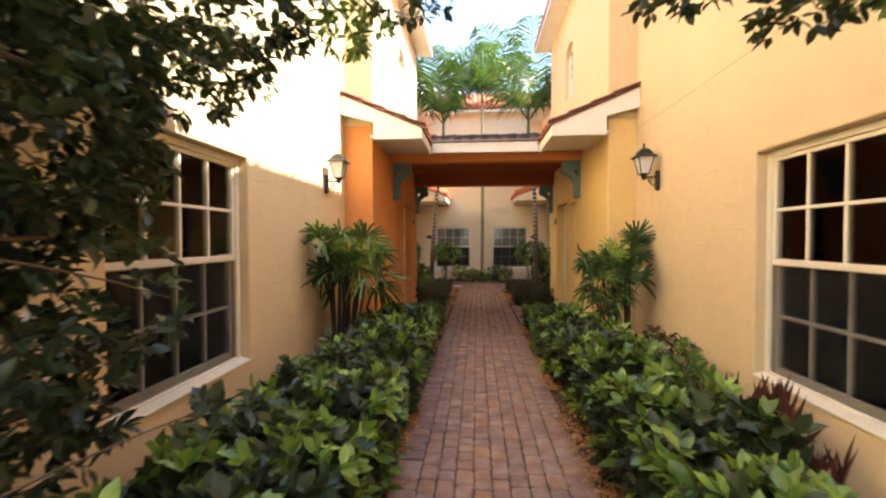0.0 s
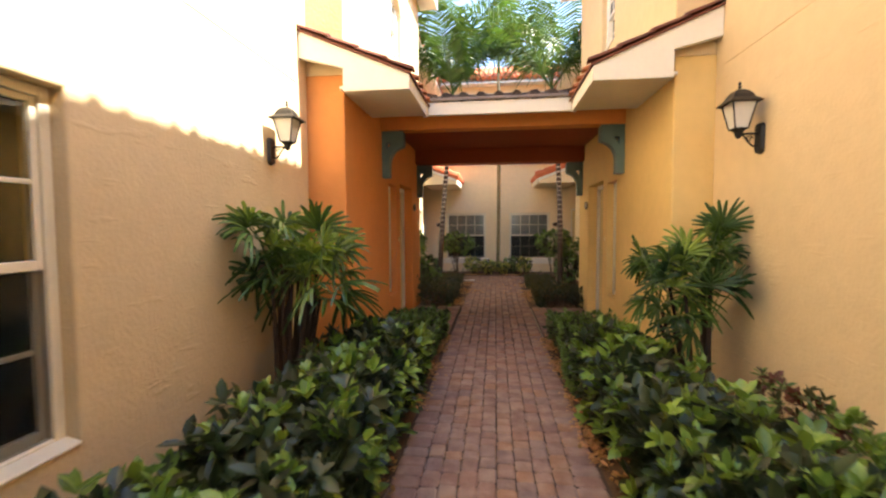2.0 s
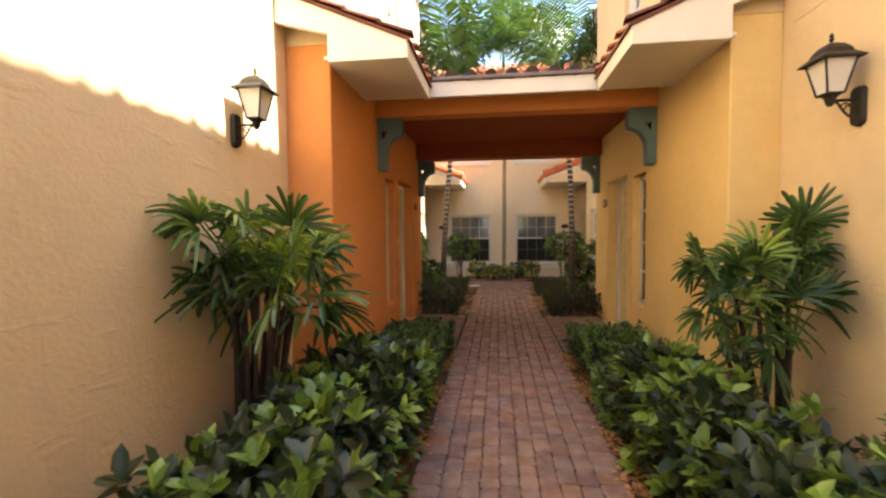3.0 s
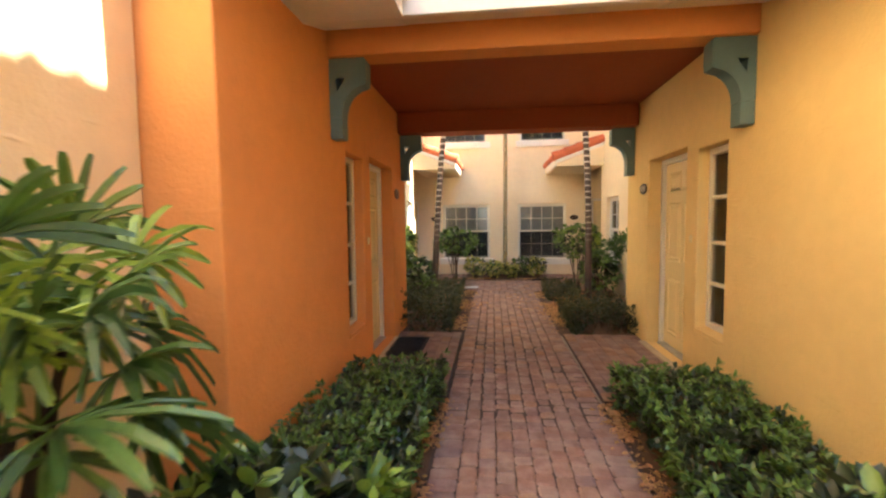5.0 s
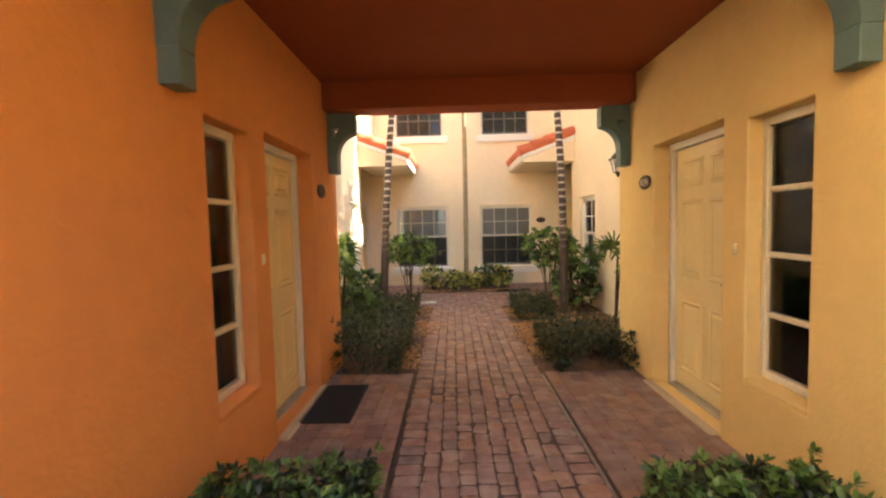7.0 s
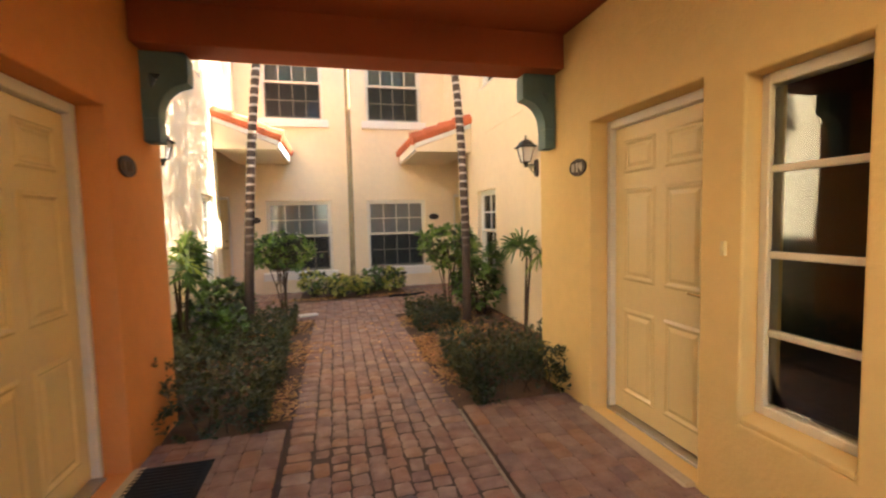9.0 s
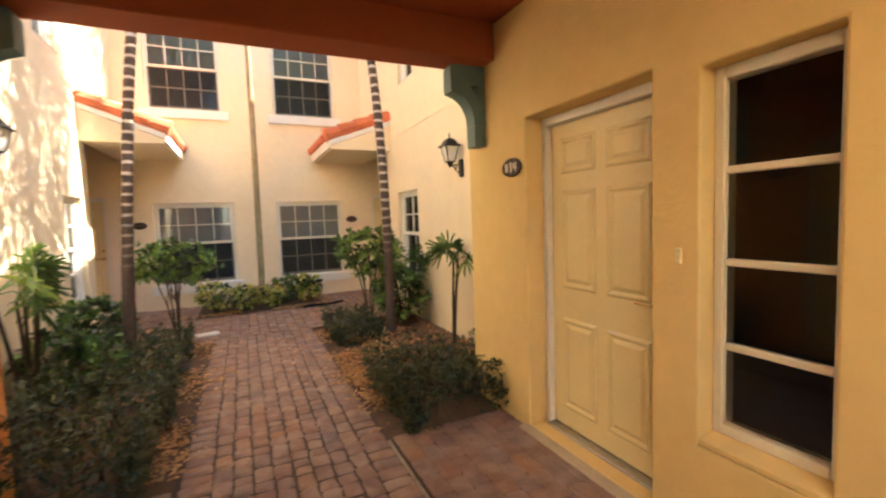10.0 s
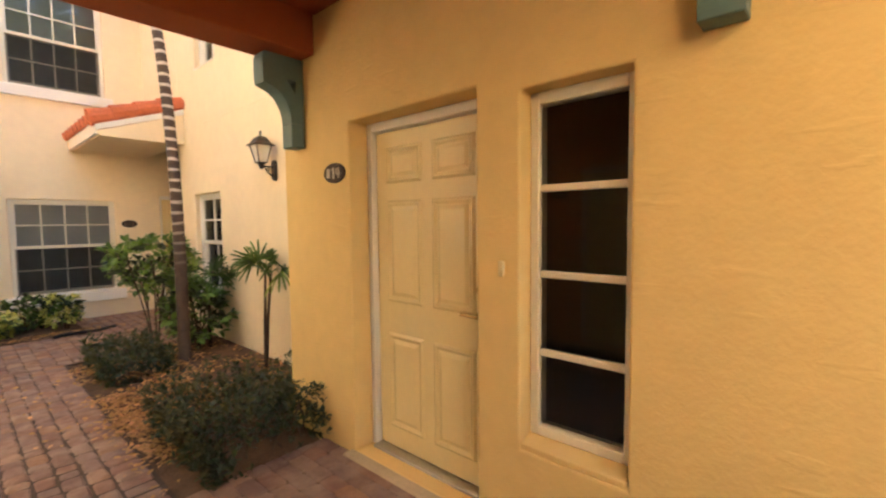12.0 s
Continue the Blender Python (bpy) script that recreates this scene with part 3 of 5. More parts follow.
def sash_window(name, facing, at, u, z0, z1, depth=0.1, cols=4, rows=2, label="", blind=False, sill=True, mat_frame=None, proud=0.0, screen=False, bar=0.011):
    mf = mat_frame or FRAME
    w, h = u[1] - u[0], z1 - z0
    win = empty(name, place_of(facing, at, u, z0, depth), label, "window", "sash windows", "structure")
    f = 0.05
    bm = bmesh.new()
    box(0.002, f, -0.03, 0.07, 0.002, h - 0.002, 0.005, bm); box(w - f, w - 0.002, -0.03, 0.07, 0.002, h - 0.002, 0.005, bm)
    box(f, w - f, -0.03, 0.07, h - f, h - 0.002, 0.005, bm); box(f, w - f, -0.03, 0.07, 0.002, f * 0.8, 0.005, bm)
    part("window_frame", bm, mf, win)
    mid = h * 0.5
    for nm, za, zb, y in (("upper_sash", mid, h - f, 0.0), ("lower_sash", f * 0.8, mid + 0.02, 0.032)):
        bm = bmesh.new()
        s = 0.028
        box(f, f + s, y - 0.014, y + 0.014, za, zb, 0.003, bm); box(w - f - s, w - f, y - 0.014, y + 0.014, za, zb, 0.003, bm)
        box(f + s, w - f - s, y - 0.014, y + 0.014, zb - s, zb, 0.003, bm)
        box(f + s, w - f - s, y - 0.018, y + 0.014, za, za + s * 1.5, 0.003, bm)
        sash = part(nm, bm, mf, win)
        g0, g1, h0, h1 = f + s, w - f - s, za + s * 1.5, zb - s
        for i in range(1, cols):
            x = g0 + (g1 - g0) * i / cols
            part("muntin", box(x - bar, x + bar, y - 0.012, y + 0.008, h0, h1, 0.003), mf, sash)
        for j in range(1, rows):
            z = h0 + (h1 - h0) * j / rows
            part("muntin", box(g0, g1, y - 0.0115, y + 0.0075, z - bar, z + bar, 0.003), mf, sash)
        for i in range(cols):
            for j in range(rows):
                pane(g0 + (g1 - g0) * i / cols + 0.008, g0 + (g1 - g0) * (i + 1) / cols - 0.008, h0 + (h1 - h0) * j / rows + 0.008, h0 + (h1 - h0) * (j + 1) / rows - 0.008, y + 0.002, sash)
    if screen:
        part("insect_screen", box(f + 0.004, w - f - 0.004, -0.012, -0.010, f * 0.8, mid - 0.004), SCREEN, win, "dark insect screen")
    if sill:
        part("window_sill", prism([(-depth - 0.012 - proud, -0.1 - proud), (-depth - 0.012 - proud, 0.005), (-0.031, 0.03), (-0.031, -0.1 - proud)] if proud else [(-depth - 0.012, -0.004), (-depth - 0.012, 0.012), (-0.031, 0.03), (-0.031, 0.003)], "x", -0.1 if proud else 0.003, w + 0.1 if proud else w - 0.003, 0.004), WHITE if proud else mf, win, "white sill" if proud else "")
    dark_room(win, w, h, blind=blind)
    return win

sash_window("window_1", "+x", FL, WIN_L[:2], WIN_L[2], WIN_L[3], depth=0.1, screen=True, label="cream painted sash window with sixteen panes")
sash_window("window_2", "-x", FR, WIN_R[:2], WIN_R[2], WIN_R[3], depth=0.1, screen=True, label="cream painted sash window with sixteen panes")
for i, (o, low) in enumerate(((FW1, True), (FW2, True), (FU1, False), (FU2, False))):
    sash_window("window_%d" % (3 + i), "-y", Y_FAR, o[:2], o[2], o[3], depth=0.06, blind=True, mat_frame=FRAME, proud=0.05, bar=0.0105, screen=True,
                label="white sash window with drawn blinds and white sill")
sash_window("window_7", "-x", CR, COURT_WIN[:2], COURT_WIN[2], COURT_WIN[3], depth=0.1, cols=2, mat_frame=WHITE, label="narrow white sash window in a court wall")
sash_window("window_8", "+x", CL, COURT_WIN_L[:2], COURT_WIN_L[2], COURT_WIN_L[3], depth=0.1, cols=2, mat_frame=WHITE, label="narrow white sash window in a court wall")
sash_window("window_9", "-x", CR, COURT_UP[:2], COURT_UP[2], COURT_UP[3], depth=0.1, cols=2, mat_frame=WHITE, label="narrow white upper sash window in a court wall")
sash_window("window_10", "+x", CL, COURT_UP[:2], COURT_UP[2], COURT_UP[3], depth=0.1, cols=2, mat_frame=WHITE, label="narrow white upper sash window in a court wall")
sash_window("window_11", "+x", PL, ARCH[:2], ARCH[2], ARCH[3], depth=0.1, cols=3, rows=2, mat_frame=WHITE, label="white upper window with arched head")
sash_window("window_12", "-x", PR, ARCH[:2], ARCH[2], ARCH[3], depth=0.1, cols=3, rows=2, mat_frame=WHITE, label="white upper window with arched head")

def sidelight(name, facing, at):
    u, z0, z1 = SIDE[:2], SIDE[2], SIDE[3]
    w, h = u[1] - u[0], z1 - z0
    win = empty(name, place_of(facing, at, u, z0, 0.12), "narrow cream framed sidelight with four panes", "window", "sidelights", "structure")
    f = 0.045
    bm = bmesh.new()
    box(0.002, f, -0.03, 0.05, 0.05, h - 0.002, 0.005, bm); box(w - f, w - 0.002, -0.03, 0.05, 0.05, h - 0.002, 0.005, bm)
    box(f, w - f, -0.03, 0.05, h - f - 0.01, h - 0.002, 0.005, bm); box(f, w - f, -0.03, 0.05, 0.05, 0.05 + f, 0.005, bm)
    part("window_frame", bm, FRAME, win)
    za, zb = 0.05 + f, h - f - 0.01
    levels = (0.0, 0.235, 0.482, 0.747, 1.0)
    for j in range(1, 4):
        z = za + (zb - za) * levels[j]
        part("glazing_bar", box(f, w - f, -0.022, 0.02, z - 0.016, z + 0.016, 0.006), FRAME, win)
    for j in range(4):
        pane(f, w - f, za + (zb - za) * levels[j] + 0.012, za + (zb - za) * levels[j + 1] - 0.012, 0.0, win)
    part("window_sill", prism([(-0.118, 0.002), (-0.118, 0.03), (-0.031, 0.055), (-0.031, 0.002)], "x", 0.003, w - 0.003, 0.004), GOLD if facing == "-x" else ORANGE, win)
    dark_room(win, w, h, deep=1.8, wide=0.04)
    return win

sidelight("window_13", "-x", PR)
sidelight("window_14", "+x", PL)

def front_door(name, facing, at, u, z0, z1, label, handle_side=1, depth=0.16):
    w, h = u[1] - u[0], z1 - z0
    d = empty(name, place_of(facing, at, u, z0, depth), label, "door", "front doors", "structure")
    f = 0.045
    bm = bmesh.new()
    box(0.002, f, -0.02, 0.08, 0.0, h - 0.002, 0.006, bm); box(w - f, w - 0.002, -0.02, 0.08, 0.0, h - 0.002, 0.006, bm)
    box(f, w - f, -0.02, 0.08, h - f - 0.015, h - 0.002, 0.006, bm)
    part("door_frame", bm, WHITE, d, "white door frame")
    x0, x1, za, zb = f + 0.004, w - f - 0.004, 0.02, h - f - 0.02
    leaf = part("door_leaf", box(x0, x1, 0.022, 0.06, za, zb, 0.003), DOORP, d)
    lw, lh = x1 - x0, zb - za
    for cx in (x0 + lw * 0.28, x0 + lw * 0.72):
        for c0, c1 in ((0.07, 0.368), (0.475, 0.785), (0.845, 0.95)):
            hw = lw * 0.165
            pz0, pz1 = za + lh * c0, za + lh * c1
            bm = bmesh.new()
            prof = [(-0.008, 0.0), (0.006, -0.012), (0.014, -0.012), (0.028, -0.001), (0.036, -0.001), (0.058, -0.012)]
            loops = []
            for ins, dy in prof:
                loops.append([bm.verts.new(p) for p in ((cx - hw + ins, 0.022 + dy, pz0 + ins), (cx + hw - ins, 0.022 + dy, pz0 + ins), (cx + hw - ins, 0.022 + dy, pz1 - ins), (cx - hw + ins, 0.022 + dy, pz1 - ins))])
            for a, b in zip(loops, loops[1:]):
                for k in range(4):
                    bm.faces.new((a[k], a[(k + 1) % 4], b[(k + 1) % 4], b[k]))
            bm.faces.new(loops[-1])
            part("panel", bm, DOORP, leaf)
    hx = x1 - 0.06 if handle_side > 0 else x0 + 0.06
    bm = bmesh.new()
    tube(bm, [(hx, 0.022, 0.98), (hx, -0.03, 0.98)], 0.011); tube(bm, [(hx, -0.03, 0.98), (hx - handle_side * 0.1, -0.032, 0.985)], 0.009)
    tube(bm, [(hx, 0.022, 0.98), (hx, 0.014, 0.98)], 0.028, 0.028, 12)
    part("door_handle", bm, BRASS, leaf, "brass lever handle")
    bm = bmesh.new()
    tube(bm, [(hx, 0.022, 1.12), (hx, 0.006, 1.12)], 0.026, 0.022, 12)
    part("deadbolt", bm, BRASS, leaf, "brass deadbolt")
    part("threshold", box(f, w - f, -0.05, 0.07, -0.02, 0.016, 0.004), METAL, d, "grey metal threshold")
    return d

front_door("door_1", "-x", PR, DOOR[:2], DOOR[2], DOOR[3], "pale yellow six panel door in white frame, closed", 1)
front_door("door_2", "+x", PL, DOOR[:2], DOOR[2], DOOR[3], "pale yellow six panel door in white frame, closed", -1)
front_door("door_3", "-y", Y_FAR, FD1[:2], FD1[2], FD1[3], "pale yellow six panel door under a porch", 1, 0.08)
front_door("door_4", "-y", Y_FAR, FD2[:2], FD2[2], FD2[3], "pale yellow six panel door under a porch", -1, 0.08)
for nm, a, b in (("door_sill", PR - 0.07, PR + 0.16), ("door_sill", PL - 0.16, PL + 0.07)):
    slab(nm, a, b, DOOR[0], DOOR[1] + 0.05, -0.02, 0.047, STONE, "worn yellowish concrete door step", "door step", 0.012)

# arched heads: stucco spandrels in the upper corners of the two upper windows
for nm, a, b in (("trim_arch", PL, PL - 0.12), ("trim_arch", PR, PR + 0.12)):
    for s in (0, 1):
        hw = (ARCH[1] - ARCH[0]) / 2
        cy = (ARCH[0] + ARCH[1]) / 2
        corner = (ARCH[1] if s else ARCH[0], ARCH[3])
        k = 1 if s else -1
        poly = [corner] + [(cy + k * hw * math.sin(q * math.pi / 16), ARCH[3] - hw * 0.75 + hw * 0.75 * math.cos(q * math.pi / 16)) for q in range(9)]
        tagged(make(nm, prism(poly, "x", a, b), STUCCO), "yellow stucco arch corner over a window", "wall trim", kind="structure")

# control joints scored into the render, as slim recessed-looking beads
slab("trim_joint_1", FR - 0.004, FR + 0.01, -5.9, 6.55, 2.86, 2.872, STUCCO, "slim stucco control joint bead", "wall trim", 0.003)
slab("trim_joint_2", FL - 0.01, FL + 0.004, -5.9, 6.55, 2.86, 2.872, STUCCO, "slim stucco control joint bead", "wall trim", 0.003)
slab("trim_joint_3", CL + 0.02, CR - 0.02, Y_FAR - 0.005, Y_FAR + 0.01, 2.93, 2.942, CREAM, "slim stucco control joint bead", "wall trim", 0.003)
slab("trim_joint_4", CR - 0.005, CR + 0.01, Y_END + 0.05, Y_SIDE - 0.02, 2.93, 2.942, CREAM, "slim stucco control joint bead", "wall trim", 0.003)

# ---------------------------------------------------------------- porch roofs over the far doors
def porch_roof(sign, wall_x, eave_x):
    """Tiled canopy over a corner door: slopes down from the side wall to an eave; sign points towards the wall."""
    y0, y1 = 15.2, Y_FAR - 0.003
    roof = empty("porch_roof", pose(0, 0, 0), "small red tiled porch roof with white eave boards", "roof", "porch roofs")
    zt, ze = 3.3, 2.92
    slope = (zt - ze) / abs(wall_x - eave_x)
    wx = wall_x - sign * 0.003
    part("rake_board", prism([(wx, zt), (eave_x, ze), (eave_x, ze - 0.13), (wx, zt - 0.13)], "y", y0, y0 + 0.04, 0.004), WHITE, roof, "white rake board")
    part("rake_return", prism([(wx, zt - 0.132), (eave_x + sign * 0.02, ze - 0.132), (eave_x + sign * 0.05, ze - 0.19), (wx, ze - 0.19)], "y", y0 + 0.012, y0 + 0.05), CREAM, roof, "cream gable infill")
    part("eave_board", prism([(y0 + 0.042, ze - 0.005), (y1, ze - 0.005), (y1, ze - 0.17), (y0 + 0.042, ze - 0.17)], "x", eave_x, eave_x + sign * 0.04, 0.004), WHITE, roof, "white eave board")
    a, b = sorted((eave_x + sign * 0.042, wx))
    part("soffit", box(a, b, y0 + 0.052, y1, ze - 0.19, ze - 0.165, 0.003), CREAM, roof, "cream soffit")
    part("roof_deck", prism([(wx, zt + 0.03), (eave_x - sign * 0.03, ze + 0.03), (eave_x - sign * 0.03, ze + 0.002), (wx, zt + 0.002)], "y", y0 - 0.01, y1), TERRA, roof)
    for i in range(8):
        y = y0 + 0.05 + i * (y1 - y0 - 0.12) / 7
        r = 0.115 if i == 0 else 0.065
        for k in range(4):
            xa = wx + (eave_x - sign * 0.06 - wx) * (k / 4)
            xb = wx + (eave_x - sign * 0.06 - wx) * ((k + 1.1) / 4 if k < 3 else 1)
            bm = bmesh.new()
            tube(bm, [(xa, y, zt - slope * abs(xa - wx) + 0.035), (xb, y, zt - slope * abs(xb - wx) + 0.05)], r * 0.86, r, 10)
            part("roof_tile", bm, TERRA, roof)
    return roof

porch_roof(1, CR, 1.43)
porch_roof(-1, CL, -0.88)

# ---------------------------------------------------------------- brackets under the beams
def bracket(facing, x, y, top):
    """Scrolled timber bracket with a pierced triangle; facing is the way it reaches from the wall."""
    th = empty("bracket", pose(x, y, top), "teal painted timber bracket under the beam", "bracket", "passage brackets")
    s = facing
    arc = [(0.32 - 0.208 * math.sin(math.pi / 2 * q / 10), -0.43 + 0.22 * math.cos(math.pi / 2 * q / 10)) for q in range(11)]
    outline = [(0.002, -0.002), (0.315, -0.002), (0.33, -0.03), (0.33, -0.16), (0.325, -0.2)] + arc[1:-1] + [(0.112, -0.44), (0.002, -0.44)]
    hole = [(0.062, -0.15), (0.145, -0.15), (0.07, -0.25)]
    outline, hole = [[(u * 0.88, z) for u, z in poly] for poly in (outline, hole)]
    k = len(outline)
    bm = bmesh.new()
    rings = {}
    for w in (0.0, 0.13):
        rings[w] = ([bm.verts.new((s * u, w, z)) for u, z in outline], [bm.verts.new((s * u, w, z)) for u, z in hole])
        o, h = rings[w]
        bm.faces.new([o[0], o[1], o[2], o[3], h[1], h[0]])
        bm.faces.new([o[3], *o[4:k - 2], h[2], h[1]])
        bm.faces.new([*o[k - 3:], h[2]])
        bm.faces.new([o[k - 1], o[0], h[0], h[2]])
    for idx in (0, 1):
        a, b = rings[0.0][idx], rings[0.13][idx]
        for i in range(len(a)):
            bm.faces.new((a[i], a[(i + 1) % len(a)], b[(i + 1) % len(a)], b[i]))
    part("bracket_head", bm, TEAL, th)
    a, b = sorted((s * 0.002, s * 0.0985))
    part("bracket_leg", box(a, b, 0.0, 0.13, -0.6, -0.4405, 0.004), TEAL, th)
    return th

for yy, tz in ((8.14, 2.75), (10.71, 2.66)):
    bracket(1, PL, yy, tz)
    bracket(-1, PR, yy, tz)

# ---------------------------------------------------------------- wall lanterns
def lantern(m):
    """Local: wall plane at y = 0, the lamp stands out towards -y, z = 0 at the plate's foot."""
    lamp = empty("wall_lantern", m, "black cast iron wall lantern with frosted panes, unlit", "wall lamp", "wall lanterns")
    bm = bmesh.new()
    outline = [(-0.045, 0.03), (-0.03, 0.008), (0, 0), (0.03, 0.008), (0.045, 0.03), (0.045, 0.2), (0.03, 0.222), (0, 0.23), (-0.03, 0.222), (-0.045, 0.2)]
    va = [bm.verts.new((u, -0.002, z)) for u, z in outline]; vb = [bm.verts.new((u * 0.85, -0.03, 0.115 + (z - 0.115) * 0.93)) for u, z in outline]
    bm.faces.new(va); bm.faces.new(vb)
    for i in range(10):
        bm.faces.new((va[i], va[(i + 1) % 10], vb[(i + 1) % 10], vb[i]))
    part("wall_plate", bm, BLACK, lamp)
    bm = bmesh.new()
    tube(bm, [(0, -0.028, 0.15), (0, -0.08, 0.152), (0, -0.14, 0.15), (0, -0.17, 0.16)], 0.009, 0.009)
    tube(bm, [(0, -0.028, 0.07), (0, -0.06, 0.06), (0, -0.09, 0.09), (0, -0.12, 0.135), (0, -0.15, 0.145)], 0.007, 0.006)
    pts = [(0, -0.085 + 0.025 * math.cos(q * 0.7) * (1 - q / 14), 0.115 + 0.025 * math.sin(q * 0.7) * (1 - q / 14)) for q in range(12)]
    tube(bm, pts, 0.005, 0.004, 6)
    part("scroll_arm", bm, BLACK, lamp)
    cy, z0 = -0.16, 0.17
    bm = bmesh.new()
    lathe(bm, [(0.012, z0 - 0.05), (0.022, z0 - 0.03), (0.03, z0 - 0.005), (0.05, z0 + 0.012), (0.02, z0 + 0.014)], 12, (0, cy))
    part("base_cup", bm, BLACK, lamp)
    lo, hi, zb, zt = 0.043, 0.08, z0 + 0.012, z0 + 0.2
    for sx in (-1, 1):
        for sy in (-1, 1):
            bm = bmesh.new()
            tube(bm, [(sx * lo, cy + sy * lo, zb), (sx * hi, cy + sy * hi, zt)], 0.006, 0.006, 6)
            part("cage_bar", bm, BLACK, lamp)
    for r, z in ((lo, zb + 0.004), (hi, zt)):
        bm = bmesh.new()
        for a, b in (((-r, -r), (r, -r)), ((r, -r), (r, r)), ((r, r), (-r, r)), ((-r, r), (-r, -r))):
            tube(bm, [(a[0], cy + a[1], z), (b[0], cy + b[1], z)], 0.006, 0.006, 6)
        part("cage_rim", bm, BLACK, lamp)
    for k in range(4):
        c, s = math.cos(k * math.pi / 2), math.sin(k * math.pi / 2)
        bm = bmesh.new()
        quad = [(-lo + 0.004, lo - 0.004, zb), (lo - 0.004, lo - 0.004, zb), (hi - 0.004, hi - 0.005, zt), (-hi + 0.004, hi - 0.005, zt)]
        outer = [bm.verts.new((u * c - w * s, cy + u * s + w * c, z)) for u, w, z in quad]
        inner = [bm.verts.new((u * c - (w - 0.004) * s, cy + u * s + (w - 0.004) * c, z)) for u, w, z in quad]
        bm.faces.new(outer); bm.faces.new(inner)
        for i in range(4):
            bm.faces.new((outer[i], outer[(i + 1) % 4], inner[(i + 1) % 4], inner[i]))
        part("pane", bm, FROST, lamp, "frosted glass pane")
    bm = bmesh.new()
    q2 = math.sqrt(2)
    lathe(bm, [(0.082 * q2, zt + 0.002), (0.108 * q2, zt - 0.006), (0.106 * q2, zt + 0.004), (0.074 * q2, zt + 0.03), (0.06 * q2, zt + 0.06), (0.04 * q2, zt + 0.085), (0.016 * q2, zt + 0.098)], 4, (0, cy), math.pi / 4)
    part("roof_cap", bm, BLACK, lamp)
    bm = bmesh.new()
    lathe(bm, [(0.006, zt + 0.095), (0.006, zt + 0.11), (0.014, zt + 0.118), (0.006, zt + 0.128), (0.012, zt + 0.138), (0.003, zt + 0.155)], 10, (0, cy))
    part("finial", bm, BLACK, lamp)
    return lamp

lamp0 = lantern(pose(FL, 5.97, 2.02, 0, 0, 90))
copy_thing(lamp0, pose(FR, 5.97, 2.02, 0, 0, -90))
copy_thing(lamp0, pose(CR, 12.5, 2.0, 0, 0, -90))
copy_thing(lamp0, pose(CL, 12.5, 2.0, 0, 0, 90))

# ---------------------------------------------------------------- plaques, bell pushes, mat, odds and ends
PLAQUE = mat("bronze_plaque", (0.045, 0.028, 0.018), rough=0.4, var=0.3, scale=30, fine=120, bump=0.1, metal=0.3)
PLAQUE_WORN = mat("worn_bronze", (0.13, 0.085, 0.055), rough=0.45, var=0.2, scale=20, metal=0.3, bump=0.05)
PALE = mat("pale_bronze", (0.62, 0.55, 0.45), rough=0.4, var=0.1, scale=20, metal=0.2, bump=0.03)
def plaque(m, numbered, size=1.0):
    p = empty("number_plaque", m, "oval dark bronze house number plaque with pale digits", "house number", "house numbers")
    bm = bmesh.new()
    rings = [[bm.verts.new((0.115 * size * r * math.cos(a), y, 0.065 * size * r * math.sin(a))) for a in [2 * math.pi * q / 28 for q in range(28)]] for r, y in ((1, -0.002), (1, -0.011), (0.95, -0.015), (0.88, -0.015), (0.86, -0.012))]
    for a, b in zip(rings, rings[1:]):
        for q in range(28):
            bm.faces.new((a[q], a[(q + 1) % 28], b[(q + 1) % 28], b[q]))
    bm.faces.new(rings[0]); bm.faces.new(rings[-1])
    part("plate", bm, PLAQUE, p)
    ink = PALE if numbered else PLAQUE_WORN
    def digit(name, boxes, label):
        bm = bmesh.new()
        for x0, x1, z0, z1 in boxes:
            box(x0 * size, x1 * size, -0.019, -0.011, z0 * size, z1 * size, 0.0015, bm)
        part(name, bm, ink, p, label)
    digit("digit", [(-0.072, -0.04, -0.03, 0.03)], "pale worn raised digit")
    if numbered:
        digit("digit", [(-0.008, 0.006, -0.036, 0.036), (-0.018, -0.0085, 0.018, 0.028)], "pale raised digit one")
        digit("digit", [(0.05, 0.061, -0.033, 0.033), (0.0615, 0.074, -0.012, -0.002), (0.026, 0.0495, -0.012, -0.002), (0.026, 0.0355, -0.0015, 0.03)], "pale raised digit four")
    else:
        digit("digit", [(-0.008, 0.006, -0.03, 0.03)], "pale worn raised digit")
        digit("digit", [(0.036, 0.066, -0.03, 0.03)], "pale worn raised digit")
    return p

plaque(pose(PR, 10.36, 1.86, 0, 0, -90), True)
pl0 = plaque(pose(PL, 10.42, 1.86, 0, 0, 90), False)
copy_thing(pl0, pose(2.2, Y_FAR, 1.56, 0, 0, 0))
copy_thing(pl0, pose(-1.64, Y_FAR, 1.56, 0, 0, 0))

def bell(m):
    b = empty("bell_push", m, "small cream plastic bell push", "doorbell", "bell pushes")
    part("housing", box(-0.015, 0.015, -0.02, -0.001, -0.036, 0.036, 0.005), DOORP, b)
    part("button", box(-0.009, 0.009, -0.025, -0.0205, -0.012, 0.012, 0.003), DOORP, b)
    return b

b0 = bell(pose(PR, 9.06, 1.32, 0, 0, -90))
copy_thing(b0, pose(PL, 9.08, 1.32, 0, 0, 90))

